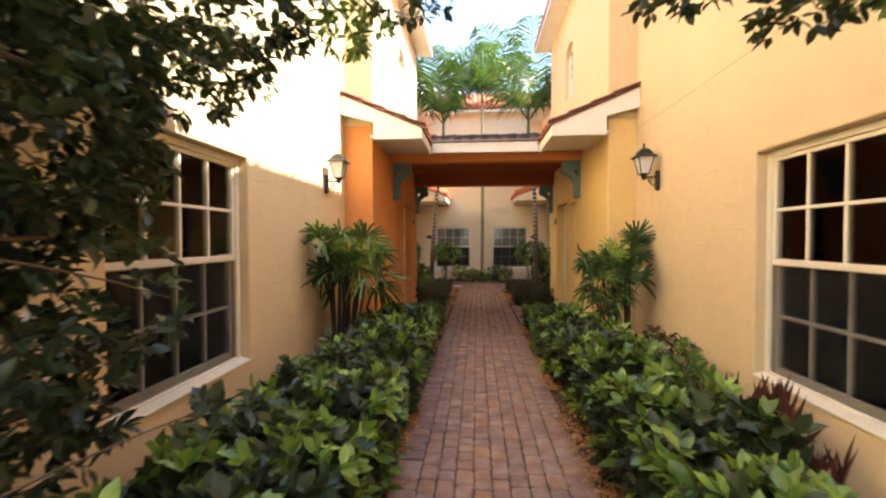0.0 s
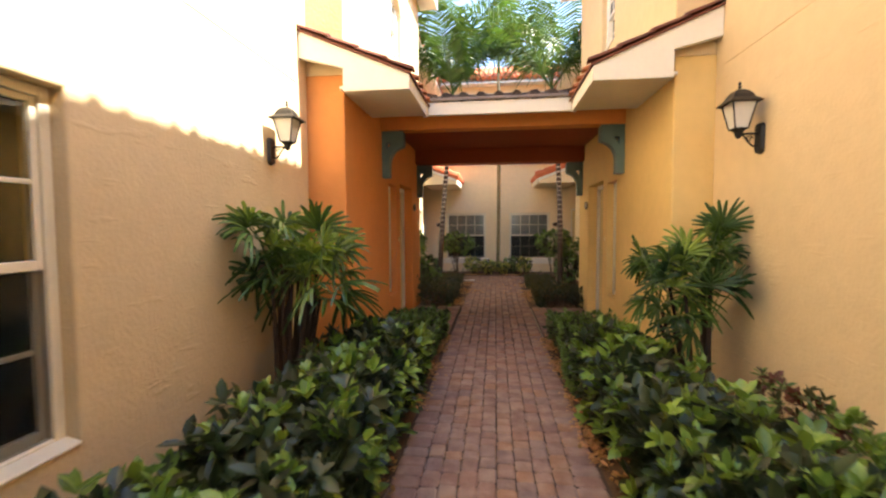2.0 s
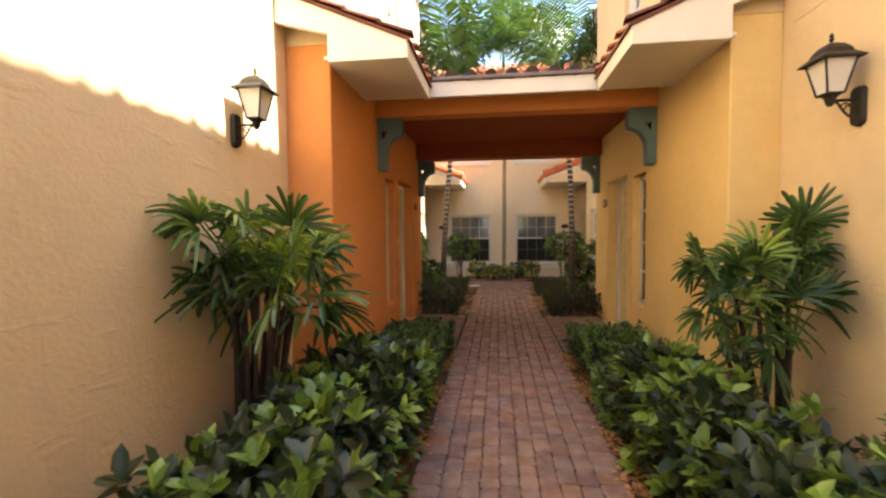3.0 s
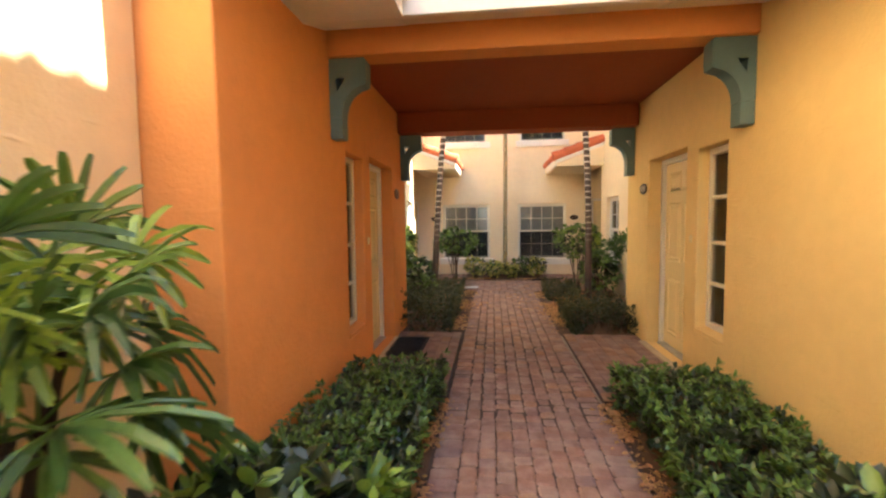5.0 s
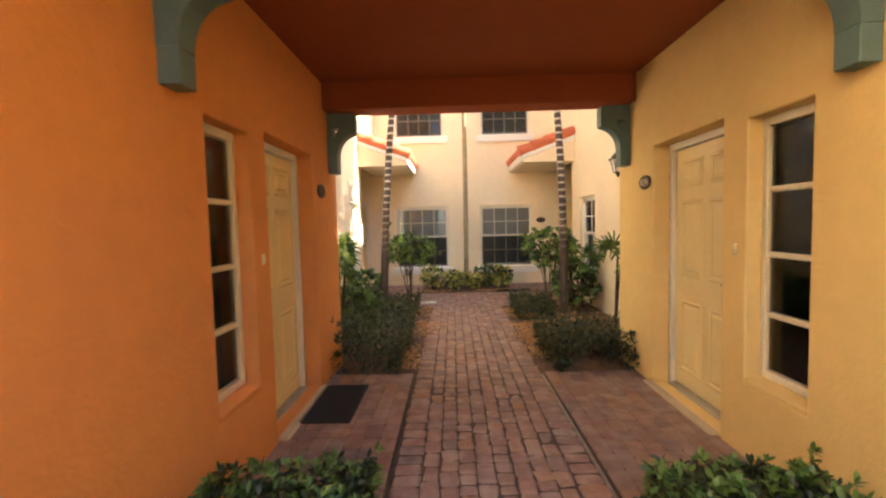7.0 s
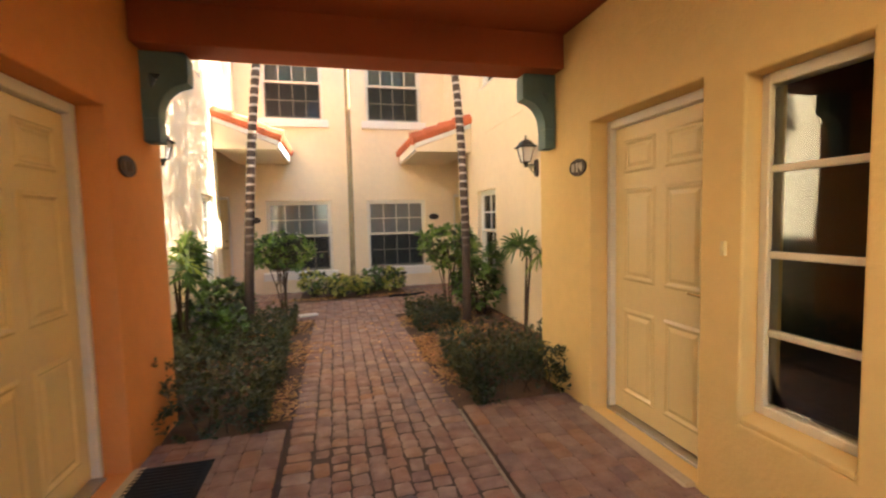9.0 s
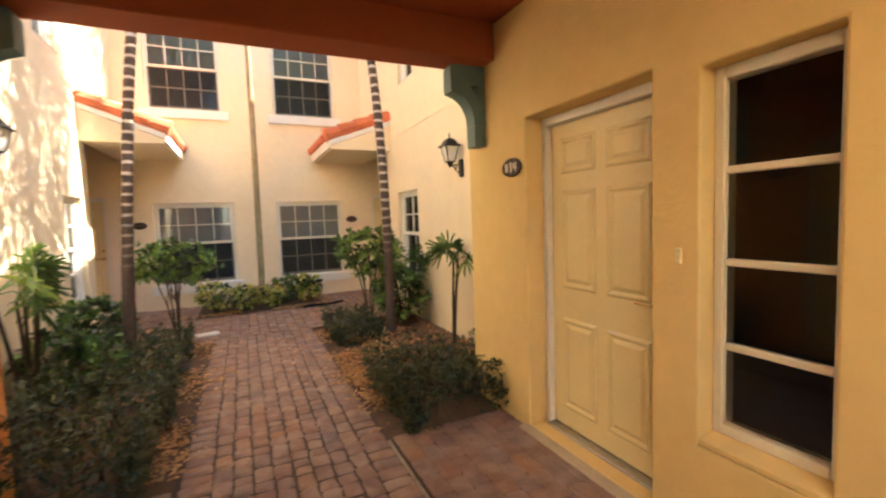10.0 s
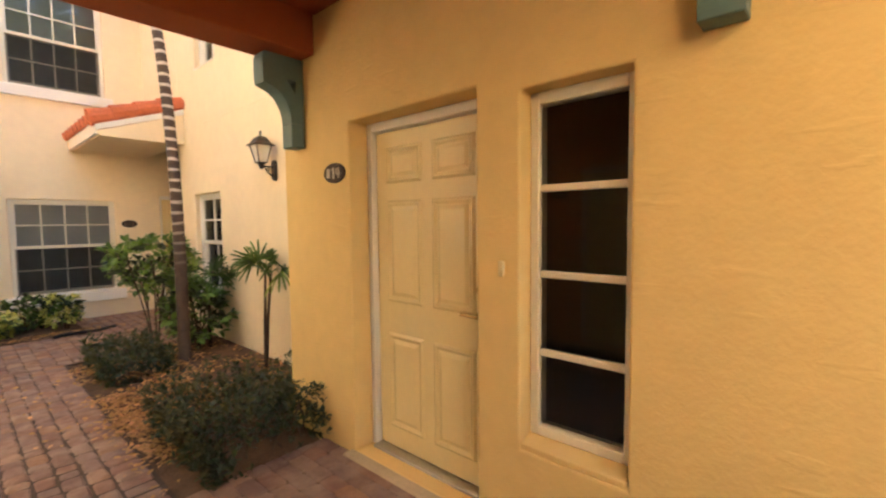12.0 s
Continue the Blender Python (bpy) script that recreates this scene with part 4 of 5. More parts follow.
def doormat(x0, x1, y0, y1, z):
    m = empty("doormat", pose(x0, y0, z), "black ribbed rubber doormat on brick paving", "doormat")
    part("base", box(0, x1 - x0, 0, y1 - y0, 0.0, 0.008, 0.003), RUBBER, m)
    n = 22
    for i in range(n):
        y = 0.03 + (y1 - y0 - 0.06) * i / (n - 1)
        part("rib", box(0.03, x1 - x0 - 0.03, y - 0.008, y + 0.008, 0.0085, 0.013, 0.002), RUBBER, m)
    return m

PAD_Z = 0.035
doormat(PL + 0.008, PL + 0.44, 9.46, 10.24, PAD_Z + 0.002)

paper = empty("folded_newspaper", pose(-0.5, 14.6, 0.005, 0, 0, 20), "small folded pale newspaper lying on the paving", "newspaper")
part("pages", box(-0.14, 0.14, -0.1, 0.1, 0.0, 0.012, 0.004), WHITE, paper)
part("top_fold", box(-0.13, 0.14, -0.095, 0.04, 0.013, 0.024, 0.004), WHITE, paper)
bm = bmesh.new()
tube(bm, [(0.95 + 0.09 * q, 15.75 + 0.05 * math.sin(q * 0.9) + 0.02 * q, 0.03) for q in range(9)], 0.022, 0.022, 8)
tagged(make("garden_hose", bm, RUBBER, smooth=True), "short black rubber garden hose lying beside the bed", "hose")

RED_CLOTH = mat("red_upholstery", (0.42, 0.05, 0.035), rough=0.9, var=0.15, scale=6, fine=80, bump=0.2, bump_scale=150)
WOOD = mat("dark_chair_wood", (0.10, 0.055, 0.03), rough=0.5, var=0.3, scale=9, fine=60, bump=0.1)
# made-up chair shape in place of an unidentified red thing behind the glass
def red_chair_stand_in(m):
    """Local: width along x, the backrest stands at y = 0 against the window side, the seat lies towards +y."""
    c = empty("dining_chair", m, "chair-shaped stand-in for an unidentified red thing behind a window", "chair")
    for x in (0.02, 0.40):
        part("leg", box(x - 0.02, x + 0.02, 0.0, 0.04, 0.0, 0.45, 0.004), WOOD, c)
        part("leg", box(x - 0.02, x + 0.02, 0.4, 0.44, 0.0, 0.45, 0.004), WOOD, c)
    part("seat", box(0.0, 0.42, 0.0, 0.45, 0.451, 0.53, 0.02, seg=2), RED_CLOTH, c)
    for x0, x1 in ((0.012, 0.206), (0.214, 0.408)):
        part("backrest", box(x0, x1, 0.002, 0.06, 0.54, 1.40, 0.018, seg=2), RED_CLOTH, c)
    part("top_rail", box(0.0, 0.42, 0.0, 0.055, 1.402, 1.435, 0.006), WOOD, c)
    return c
red_chair_stand_in(pose(-1.91, 3.28, 0.055, 0, 0, 90))

# ---------------------------------------------------------------- foliage
rng = np.random.default_rng(7)
LEAF = np.array([(0, 0, 0), (-0.5, 0.38, 0.06), (0.5, 0.38, 0.06), (-0.43, 0.72, 0.02), (0.43, 0.72, 0.02), (0, 1, -0.1), (0, 0.38, -0.03), (0, 0.7, -0.06)])
LEAF_F = np.array([(0, 6, 1), (0, 2, 6), (1, 6, 7), (1, 7, 3), (6, 2, 4), (6, 4, 7), (3, 7, 5), (7, 4, 5)])

def leaves(name, base, direction, length, width, material, parent=None, label=""):
    """Many folded leaves in one mesh: base points, directions, lengths, width as a share of the length."""
    n = len(base)
    d = direction / np.linalg.norm(direction, axis=1, keepdims=True)
    ref = np.tile((0.0, 0.0, 1.0), (n, 1)) + rng.normal(0, 0.35, (n, 3))
    s = np.cross(d, ref); s /= np.linalg.norm(s, axis=1, keepdims=True) + 1e-9
    up = np.cross(s, d)
    L = np.broadcast_to(length, n)[:, None, None]
    v = base[:, None, :] + L * (LEAF[None, :, 1:2] * d[:, None, :] + width * LEAF[None, :, 0:1] * s[:, None, :] + LEAF[None, :, 2:3] * up[:, None, :])
    f = (LEAF_F[None] + 8 * np.arange(n)[:, None, None]).reshape(-1, 3)
    me = bpy.data.meshes.new(name)
    me.from_pydata(v.reshape(-1, 3).tolist(), [], f.tolist())
    for p in me.polygons:
        p.use_smooth = True
    me.materials.append(material)
    ob = new(name, me)
    if parent is not None:
        ob.parent = parent
    if label:
        ob["label"] = label
    return ob

LIGHT_LEAF = leaf_mat("fresh_green_leaf", (0.20, 0.31, 0.055), (0.06, 0.13, 0.028), 0.28, 0.5)
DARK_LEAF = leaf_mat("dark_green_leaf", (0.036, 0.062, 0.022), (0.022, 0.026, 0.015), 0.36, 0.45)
OLIVE_LEAF = leaf_mat("olive_leaf", (0.085, 0.092, 0.032), (0.045, 0.04, 0.018), 0.5, 0.5)
MID_LEAF = leaf_mat("mid_green_leaf", (0.13, 0.23, 0.055), (0.05, 0.11, 0.028), 0.32, 0.5)
VARIEG = leaf_mat("yellow_green_leaf", (0.60, 0.55, 0.18), (0.10, 0.20, 0.04), 0.4, 0.4)
PALM_LEAF = leaf_mat("palm_leaf", (0.10, 0.18, 0.04), (0.035, 0.08, 0.018), 0.3, 0.45)
# darker copy of the palm leaf, with the clump's inner shade in its colour
PALM_SHADE = leaf_mat("shaded_palm_leaf", (0.055, 0.115, 0.03), (0.026, 0.055, 0.016), 0.36, 0.4)
FROND = leaf_mat("frond_leaf", (0.07, 0.135, 0.025), (0.02, 0.05, 0.012), 0.35, 0.5)
# paler fan colour that stands for leaves lit from behind
BACKLIT_FAN = leaf_mat("backlit_fan_leaf", (0.26, 0.36, 0.07), (0.10, 0.19, 0.04), 0.32, 0.35)
RED_LEAF = leaf_mat("red_brown_leaf", (0.13, 0.045, 0.03), (0.07, 0.025, 0.02), 0.5, 0.4)
DRY_LEAF = leaf_mat("dry_fallen_leaf", (0.50, 0.29, 0.13), (0.22, 0.11, 0.05), 0.7, 0.5)
PETAL = mat("white_petal", (0.85, 0.84, 0.78), rough=0.5, var=0.05)
STEM = mat("brown_stem", (0.10, 0.065, 0.04), rough=0.8, var=0.35, scale=14, fine=80, bump=0.4, bump_scale=90)
CANE = mat("dark_fibrous_cane", (0.045, 0.028, 0.018), rough=0.9, var=0.4, scale=25, fine=120, bump=0.8, bump_scale=120)

def rosettes(p, normal, per, length, spread):
    """Leaf bases and directions for whorls at points p."""
    n = len(p)
    base = np.repeat(p, per, axis=0)
    nn = np.repeat(normal, per, axis=0)
    ang = np.tile(np.arange(per) * 2.4, n) + np.repeat(rng.uniform(0, 6.28, n), per)
    t = np.cross(nn, np.tile((0.31, 0.94, 0.12), (n * per, 1))); t /= np.linalg.norm(t, axis=1, keepdims=True)
    b = np.cross(nn, t)
    tilt = rng.uniform(0.35, 1.25, n * per) * spread
    d = nn * np.cos(tilt)[:, None] + (t * np.cos(ang)[:, None] + b * np.sin(ang)[:, None]) * np.sin(tilt)[:, None]
    return base - nn * rng.uniform(0, 0.04, (n * per, 1)), d, length * rng.uniform(0.6, 1.15, n * per)

def hedge(x0, x1, y0, y1, top, shoots, per, length, width, light, dark, label, stems=40, dark_share=1.35, wobble=0.14, round_edge=0.2, light_share=0.75):
    h = empty("hedge", pose(0, 0, 0), label, "hedge", "hedges beside the walk")
    def surface(n, shrink):
        u, v = rng.uniform(0, 1, n), rng.uniform(0, 1, n)
        side = rng.uniform(0, 1, n)
        x = x0 + (x1 - x0) * u; y = y0 + (y1 - y0) * v
        z = np.full(n, top)
        nrm = np.tile((0.0, 0.0, 1.0), (n, 1))
        onside = side < 0.42
        left = rng.uniform(0, 1, n) < 0.5
        x = np.where(onside, np.where(left, x0, x1), x)
        zz = top * (0.03 + 0.97 * rng.uniform(0, 1, n) ** 0.8)
        z = np.where(onside, zz, z)
        nrm[:, 0] = np.where(onside, np.where(left, -0.8, 0.8), rng.normal(0, 0.25, n))
        nrm[:, 1] = rng.normal(0, 0.25, n)
        nrm[:, 2] = np.where(onside, 0.6, 1.0)
        ends = rng.uniform(0, 1, n) < 0.1
        y = np.where(ends, np.where(left, y0, y1), y); z = np.where(ends, zz, z)
        # rounded shoulders and an uneven outline
        cx, hw = (x0 + x1) / 2, (x1 - x0) / 2
        r = np.abs((x - cx) / hw)
        z = z - np.where(onside | ends, 0, round_edge * top * r ** 4)
        lump = np.array([noise.noise((a * 2.6, b * 2.6, 3.3)) for a, b in zip(x, y)])
        z = z * (1 + wobble * 1.6 * lump) + rng.normal(0, wobble * 0.25, n)
        x = x + np.where(onside, lump * 0.09, 0) - np.sign(x - cx) * np.where(onside, 0.05 * (1 - z / top), 0)
        p = np.stack([x, y, np.maximum(z, 0.035)], 1)
        nrm /= np.linalg.norm(nrm, axis=1, keepdims=True)
        return p - nrm * shrink, nrm
    p, nrm = surface(int(shoots * light_share), -0.015)
    b, d, L = rosettes(p, nrm, per, length, 1.0)
    tagged(leaves("young_foliage", b, d, L, width, light, h, "fresh green leaves"), kind="stuff")
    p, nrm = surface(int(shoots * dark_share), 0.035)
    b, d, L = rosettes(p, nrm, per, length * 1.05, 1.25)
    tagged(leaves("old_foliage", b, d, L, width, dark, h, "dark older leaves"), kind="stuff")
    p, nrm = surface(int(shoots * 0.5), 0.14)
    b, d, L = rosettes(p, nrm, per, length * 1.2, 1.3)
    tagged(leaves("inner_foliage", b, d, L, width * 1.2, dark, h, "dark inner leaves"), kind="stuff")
    bm = bmesh.new()
    for i in range(stems):
        x, y = rng.uniform(x0 + 0.1, x1 - 0.1), rng.uniform(y0 + 0.1, y1 - 0.1)
        tube(bm, [(x, y, 0), (x + rng.normal(0, 0.05), y + rng.normal(0, 0.05), top * 0.5), (x + rng.normal(0, 0.1), y + rng.normal(0, 0.1), top * 0.85)], 0.008, 0.004, 5)
    tagged(part("woody_base", bm, STEM, h, "brown woody stems"), kind="stuff")
    return h

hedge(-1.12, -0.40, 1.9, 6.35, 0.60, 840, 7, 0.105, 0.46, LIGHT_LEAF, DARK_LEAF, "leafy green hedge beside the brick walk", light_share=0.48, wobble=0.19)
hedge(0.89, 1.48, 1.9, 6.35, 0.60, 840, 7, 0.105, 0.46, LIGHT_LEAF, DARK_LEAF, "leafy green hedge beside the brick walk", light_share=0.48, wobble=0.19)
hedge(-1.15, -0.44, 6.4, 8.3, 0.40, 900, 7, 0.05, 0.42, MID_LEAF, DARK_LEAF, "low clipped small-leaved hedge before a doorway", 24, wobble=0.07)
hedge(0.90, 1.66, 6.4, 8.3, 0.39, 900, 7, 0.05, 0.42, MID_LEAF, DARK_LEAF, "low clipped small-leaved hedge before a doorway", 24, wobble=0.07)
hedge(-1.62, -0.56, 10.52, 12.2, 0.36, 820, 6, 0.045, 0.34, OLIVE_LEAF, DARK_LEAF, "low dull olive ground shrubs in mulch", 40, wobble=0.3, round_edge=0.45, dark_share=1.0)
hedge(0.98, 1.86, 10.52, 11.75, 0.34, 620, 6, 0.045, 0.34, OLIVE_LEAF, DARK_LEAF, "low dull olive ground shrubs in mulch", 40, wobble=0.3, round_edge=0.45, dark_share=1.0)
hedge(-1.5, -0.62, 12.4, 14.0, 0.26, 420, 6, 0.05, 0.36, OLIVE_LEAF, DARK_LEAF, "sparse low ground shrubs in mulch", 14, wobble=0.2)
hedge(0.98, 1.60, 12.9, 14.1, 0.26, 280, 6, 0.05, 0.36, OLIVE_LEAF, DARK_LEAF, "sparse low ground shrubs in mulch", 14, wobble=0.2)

def fan_palm(x, y, z_lo, z_hi, canes, fans, reach, label, seed, lean=(0, 0), squash=1.0, low=-0.35, backlit_share=0.16, clump=0.09, fingers=(8, 12), finger=0.0165):
    """Lady palm: a clump of canes with fan leaves cut into fingers."""
    r = np.random.default_rng(seed)
    p = empty("lady_palm", pose(x, y, 0), label, "palm", "lady palms")
    tops = []
    for i in range(canes):
        a = r.uniform(0, 6.28)
        bx, by = clump * math.cos(a) * r.uniform(0.2, 1), clump * math.sin(a) * r.uniform(0.2, 1)
        tx, ty, tz = bx * 2 + lean[0] * r.uniform(0.5, 1.2) + r.normal(0, 0.04), by * 2 + lean[1] * r.uniform(0.5, 1.2) + r.normal(0, 0.04), r.uniform(z_lo, (z_lo + z_hi) / 2)
        bm = bmesh.new()
        tube(bm, [(bx, by, 0), ((bx + tx) / 2 * 0.9, (by + ty) / 2 * 0.9, tz * 0.5), (tx, ty, tz)], 0.02, 0.012, 7)
        part("cane", bm, CANE, p)
        tops.append((tx, ty, tz))
    for i in range(fans):
        t = tops[i % canes]
        a = r.uniform(0, 6.28)
        el = r.uniform(low, 1.1)
        L = r.uniform(0.45, 1.0) * reach * 0.55
        hub = Vector(t) + Vector((math.cos(a) * math.cos(el), squash * math.sin(a) * math.cos(el), math.sin(el))) * L + Vector((0, 0, r.uniform(0, (z_hi - z_lo) * 0.35)))
        hub.z = min(hub.z, z_hi - 0.08)
        hub.y = min(hub.y, 6.45 - y) if y < 6.5 else hub.y
        hub.x = max(FL + 0.12 - x, min(hub.x, (FR if y < 8 else CR) - 0.12 - x))
        d = (hub - Vector(t)).normalized()
        side = d.cross(Vector((0, 0, 1))).normalized()
        roll = r.uniform(-1.1, 1.1)
        side = side * math.cos(roll) + side.cross(d) * math.sin(roll)
        upv = side.cross(d)
        verts, faces = [], []
        k = int(r.integers(*fingers))
        span = r.uniform(2.4, 3.9)
        fl = r.uniform(0.24, 0.36) * reach / 0.6
        droop = r.uniform(0.1, 0.7) if el > 0.35 else r.uniform(0.3, 0.7)
        for q in range(k):
            g = -span / 2 + span * (q + r.uniform(-0.25, 0.25)) / (k - 1)
            fd = (d * math.cos(g) + side * math.sin(g)).normalized()
            fs = fd.cross(upv).normalized()
            ln = fl * (1 - 0.22 * abs(g) / (span / 2)) * r.uniform(0.85, 1.1)
            w = finger * reach / 0.6 * r.uniform(0.75, 1.2)
            bend = droop * r.uniform(0.7, 1.3)
            n0 = len(verts)
            for j, (tt, ww) in enumerate(((0.03, 0.2), (0.3, 0.85), (0.62, 1.0), (0.88, 0.8), (1.0, 0.42))):
                c = hub + fd * (ln * tt) + upv * (0.03 * tt) - Vector((0, 0, 1)) * (bend * ln * tt * tt)
                verts += [c - fs * (w * ww) + upv * 0.008, c - upv * 0.004, c + fs * (w * ww) + upv * 0.008]
            for j in range(4):
                o = n0 + 3 * j
                faces += [(o, o + 1, o + 4, o + 3), (o + 1, o + 2, o + 5, o + 4)]
        # backlit, plain and shaded leaf colours are dealt out at random
        pick = r.uniform()
        fan = raw("fan_leaf", [tuple(v) for v in verts], faces, BACKLIT_FAN if pick < backlit_share else PALM_LEAF if pick < 0.68 else PALM_SHADE, p)
        bm = bmesh.new()
        mid = (Vector(t) + hub) / 2 + Vector((0, 0, 0.04))
        tube(bm, [t, mid, hub], 0.006, 0.004, 5)
        part("leaf_stalk", bm, PALM_LEAF, fan)
    return p

fan_palm(-1.34, 5.66, 0.92, 1.6, 20, 56, 0.62, "green lady palm clump against an orange pier", 3, lean=(0.04, 0.08), squash=1.4, low=-0.25, backlit_share=0.14, clump=0.15)
fan_palm(1.8, 6.1, 0.72, 1.58, 10, 48, 0.54, "green lady palm clump against a yellow wall", 5, lean=(-0.1, 0.05), low=-0.35, backlit_share=0.16, fingers=(10, 15), finger=0.015)
fan_palm(-1.62, 12.3, 0.9, 1.6, 5, 26, 0.46, "tall lady palm beside the court wall", 8, low=-0.6, backlit_share=0.04)
fan_palm(2.22, 12.4, 0.85, 1.22, 2, 12, 0.5, "slender lady palm beside the court wall", 9, low=-0.9, backlit_share=0.05)
fan_palm(2.15, 13.7, 0.5, 1.05, 3, 14, 0.5, "small lady palm among court shrubs", 10)

TRUNK = mat("ringed_palm_trunk", (0.075, 0.05, 0.037), rough=0.85, var=0.35, scale=12, fine=70, bump=0.4, bump_scale=60)
def ringed_trunk_material():
    nt = TRUNK.node_tree
    n, ln = nt.nodes, nt.links
    b = n["Principled BSDF"]
    old = b.inputs["Base Color"].links[0].from_socket
    geo = n.new("ShaderNodeNewGeometry")
    sep = n.new("ShaderNodeSeparateXYZ"); ln.new(geo.outputs["Position"], sep.inputs[0])
    nz = n.new("ShaderNodeTexNoise"); nz.inputs["Scale"].default_value = 3.5; ln.new(geo.outputs["Position"], nz.inputs["Vector"])
    ma = n.new("ShaderNodeMath"); ma.operation = "MULTIPLY_ADD"; ln.new(nz.outputs["Fac"], ma.inputs[0]); ma.inputs[1].default_value = 0.07; ln.new(sep.outputs["Z"], ma.inputs[2])
    mu = n.new("ShaderNodeMath"); mu.operation = "MULTIPLY"; ln.new(ma.outputs[0], mu.inputs[0]); mu.inputs[1].default_value = 56.0
    si = n.new("ShaderNodeMath"); si.operation = "SINE"; ln.new(mu.outputs[0], si.inputs[0])
    mr = n.new("ShaderNodeMapRange"); mr.inputs["From Min"].default_value = 0.45; mr.inputs["From Max"].default_value = 0.9; ln.new(si.outputs[0], mr.inputs["Value"])
    hi = n.new("ShaderNodeMapRange"); hi.inputs["From Min"].default_value = 1.0; hi.inputs["From Max"].default_value = 2.0; ln.new(sep.outputs["Z"], hi.inputs["Value"])
    mm = n.new("ShaderNodeMath"); mm.operation = "MULTIPLY"; ln.new(mr.outputs[0], mm.inputs[0]); ln.new(hi.outputs[0], mm.inputs[1])
    mix = n.new("ShaderNodeMix"); mix.data_type = "RGBA"; ln.new(mm.outputs[0], mix.inputs["Factor"]); ln.new(old, mix.inputs["A"])
    mix.inputs["B"].default_value = (0.56, 0.48, 0.40, 1)
    ln.new(mix.outputs["Result"], b.inputs["Base Color"])
ringed_trunk_material()
TRUNK2 = mat("mossy_palm_trunk", (0.30, 0.24, 0.13), rough=0.85, var=0.35, scale=9, fine=70, bump=0.4, bump_scale=60)

def feather_palm(base, bend, hub, r0, r1, fronds, length, material, label, seed, low=0.0, rise=0.9):
    r = np.random.default_rng(seed)
    p = empty("feather_palm", pose(*base), label, "palm tree", "court palms")
    hub = Vector(hub) - Vector(base); bend = Vector(bend) - Vector(base)
    n = 70
    bm = bmesh.new()
    pts = []
    rings = []
    for i in range(n + 1):
        t = i / n
        c = (1 - t) ** 2 * Vector((0, 0, -0.05)) + 2 * t * (1 - t) * (2 * bend - hub * 0.5) + t * t * hub
        rad = (r0 + (r1 - r0) * t) * (1.06 if i % 2 else 1.0) + 0.05 * max(0, 0.06 - t)
        rings.append([bm.verts.new(c + Vector((rad * math.cos(a), rad * math.sin(a), 0))) for a in [2 * math.pi * q / 12 for q in range(12)]])
    for a, b in zip(rings, rings[1:]):
        for q in range(12):
            bm.faces.new((a[q], a[(q + 1) % 12], b[(q + 1) % 12], b[q]))
    bm.faces.new(rings[-1])
    part("trunk", bm, material, p, "ringed palm trunk", smooth=True)
    bm = bmesh.new()
    tube(bm, [hub + Vector((0, 0, z)) for z in (-0.05, 0.15, 0.4, 0.6)], r1 * 1.25, r1 * 0.55, 10)
    part("crownshaft", bm, FROND, p, "smooth green crownshaft", smooth=True)
    for i in range(fronds):
        a = i * 2.4 + r.uniform(-0.3, 0.3)
        el = r.uniform(rise, 1.5)
        L = length * r.uniform(0.85, 1.1)
        start = hub + Vector((0, 0, 0.5))
        pts = []
        for j in range(13):
            t = j / 12
            e = el - (el - low) * t ** 1.9
            pts.append(start if j == 0 else pts[-1] + Vector((math.cos(a) * math.cos(e), math.sin(a) * math.cos(e), math.sin(e))) * (L / 12))
        bm = bmesh.new()
        tube(bm, pts, 0.018, 0.004, 6)
        fr = part("frond", bm, FROND, p)
        verts, faces = [], []
        for j in range(42):
            t = 0.12 + 0.88 * j / 42
            idx = min(int(t * 12), 11)
            c = pts[idx].lerp(pts[idx + 1], t * 12 - idx)
            d = (pts[idx + 1] - pts[idx]).normalized()
            sd = d.cross(Vector((0, 0, 1))).normalized()
            up = sd.cross(d)
            ll = 0.62 * math.sin(math.pi * min(1, 0.15 + 0.85 * t)) ** 0.6 * length / 1.7
            for s in (-1, 1):
                tip_d = (sd * s * 0.85 + d * 0.45 + up * r.uniform(-0.1, 0.3)).normalized()
                w = d * 0.024
                m1 = c + tip_d * ll * 0.5 + Vector((0, 0, 0.01))
                tip = c + tip_d * ll - Vector((0, 0, ll * r.uniform(0.2, 0.65)))
                n0 = len(verts)
                verts += [c - w * 0.5, c + w * 0.5, m1 - w, m1 + w, tip]
                faces += [(n0, n0 + 1, n0 + 3, n0 + 2), (n0 + 2, n0 + 3, n0 + 4)]
        raw("leaflet_fringe", [tuple(v) for v in verts], faces, FROND, fr)
    return p

feather_palm((-1.2, 13.6, 0), (-1.05, 13.55, 2.4), (-0.82, 13.45, 4.25), 0.064, 0.046, 10, 2.6, TRUNK, "slender ringed palm tree with feathery crown", 21)
feather_palm((1.77, 13.3, 0), (1.73, 13.3, 2.6), (1.55, 13.3, 4.25), 0.064, 0.046, 10, 2.9, TRUNK, "slender ringed palm tree with feathery crown", 22)
feather_palm((0.31, 16.85, 0), (0.33, 16.85, 2.8), (0.32, 16.8, 6.4), 0.055, 0.045, 9, 2.1, TRUNK2, "thin mossy palm tree against the far wall", 23, low=-0.6, rise=0.3)

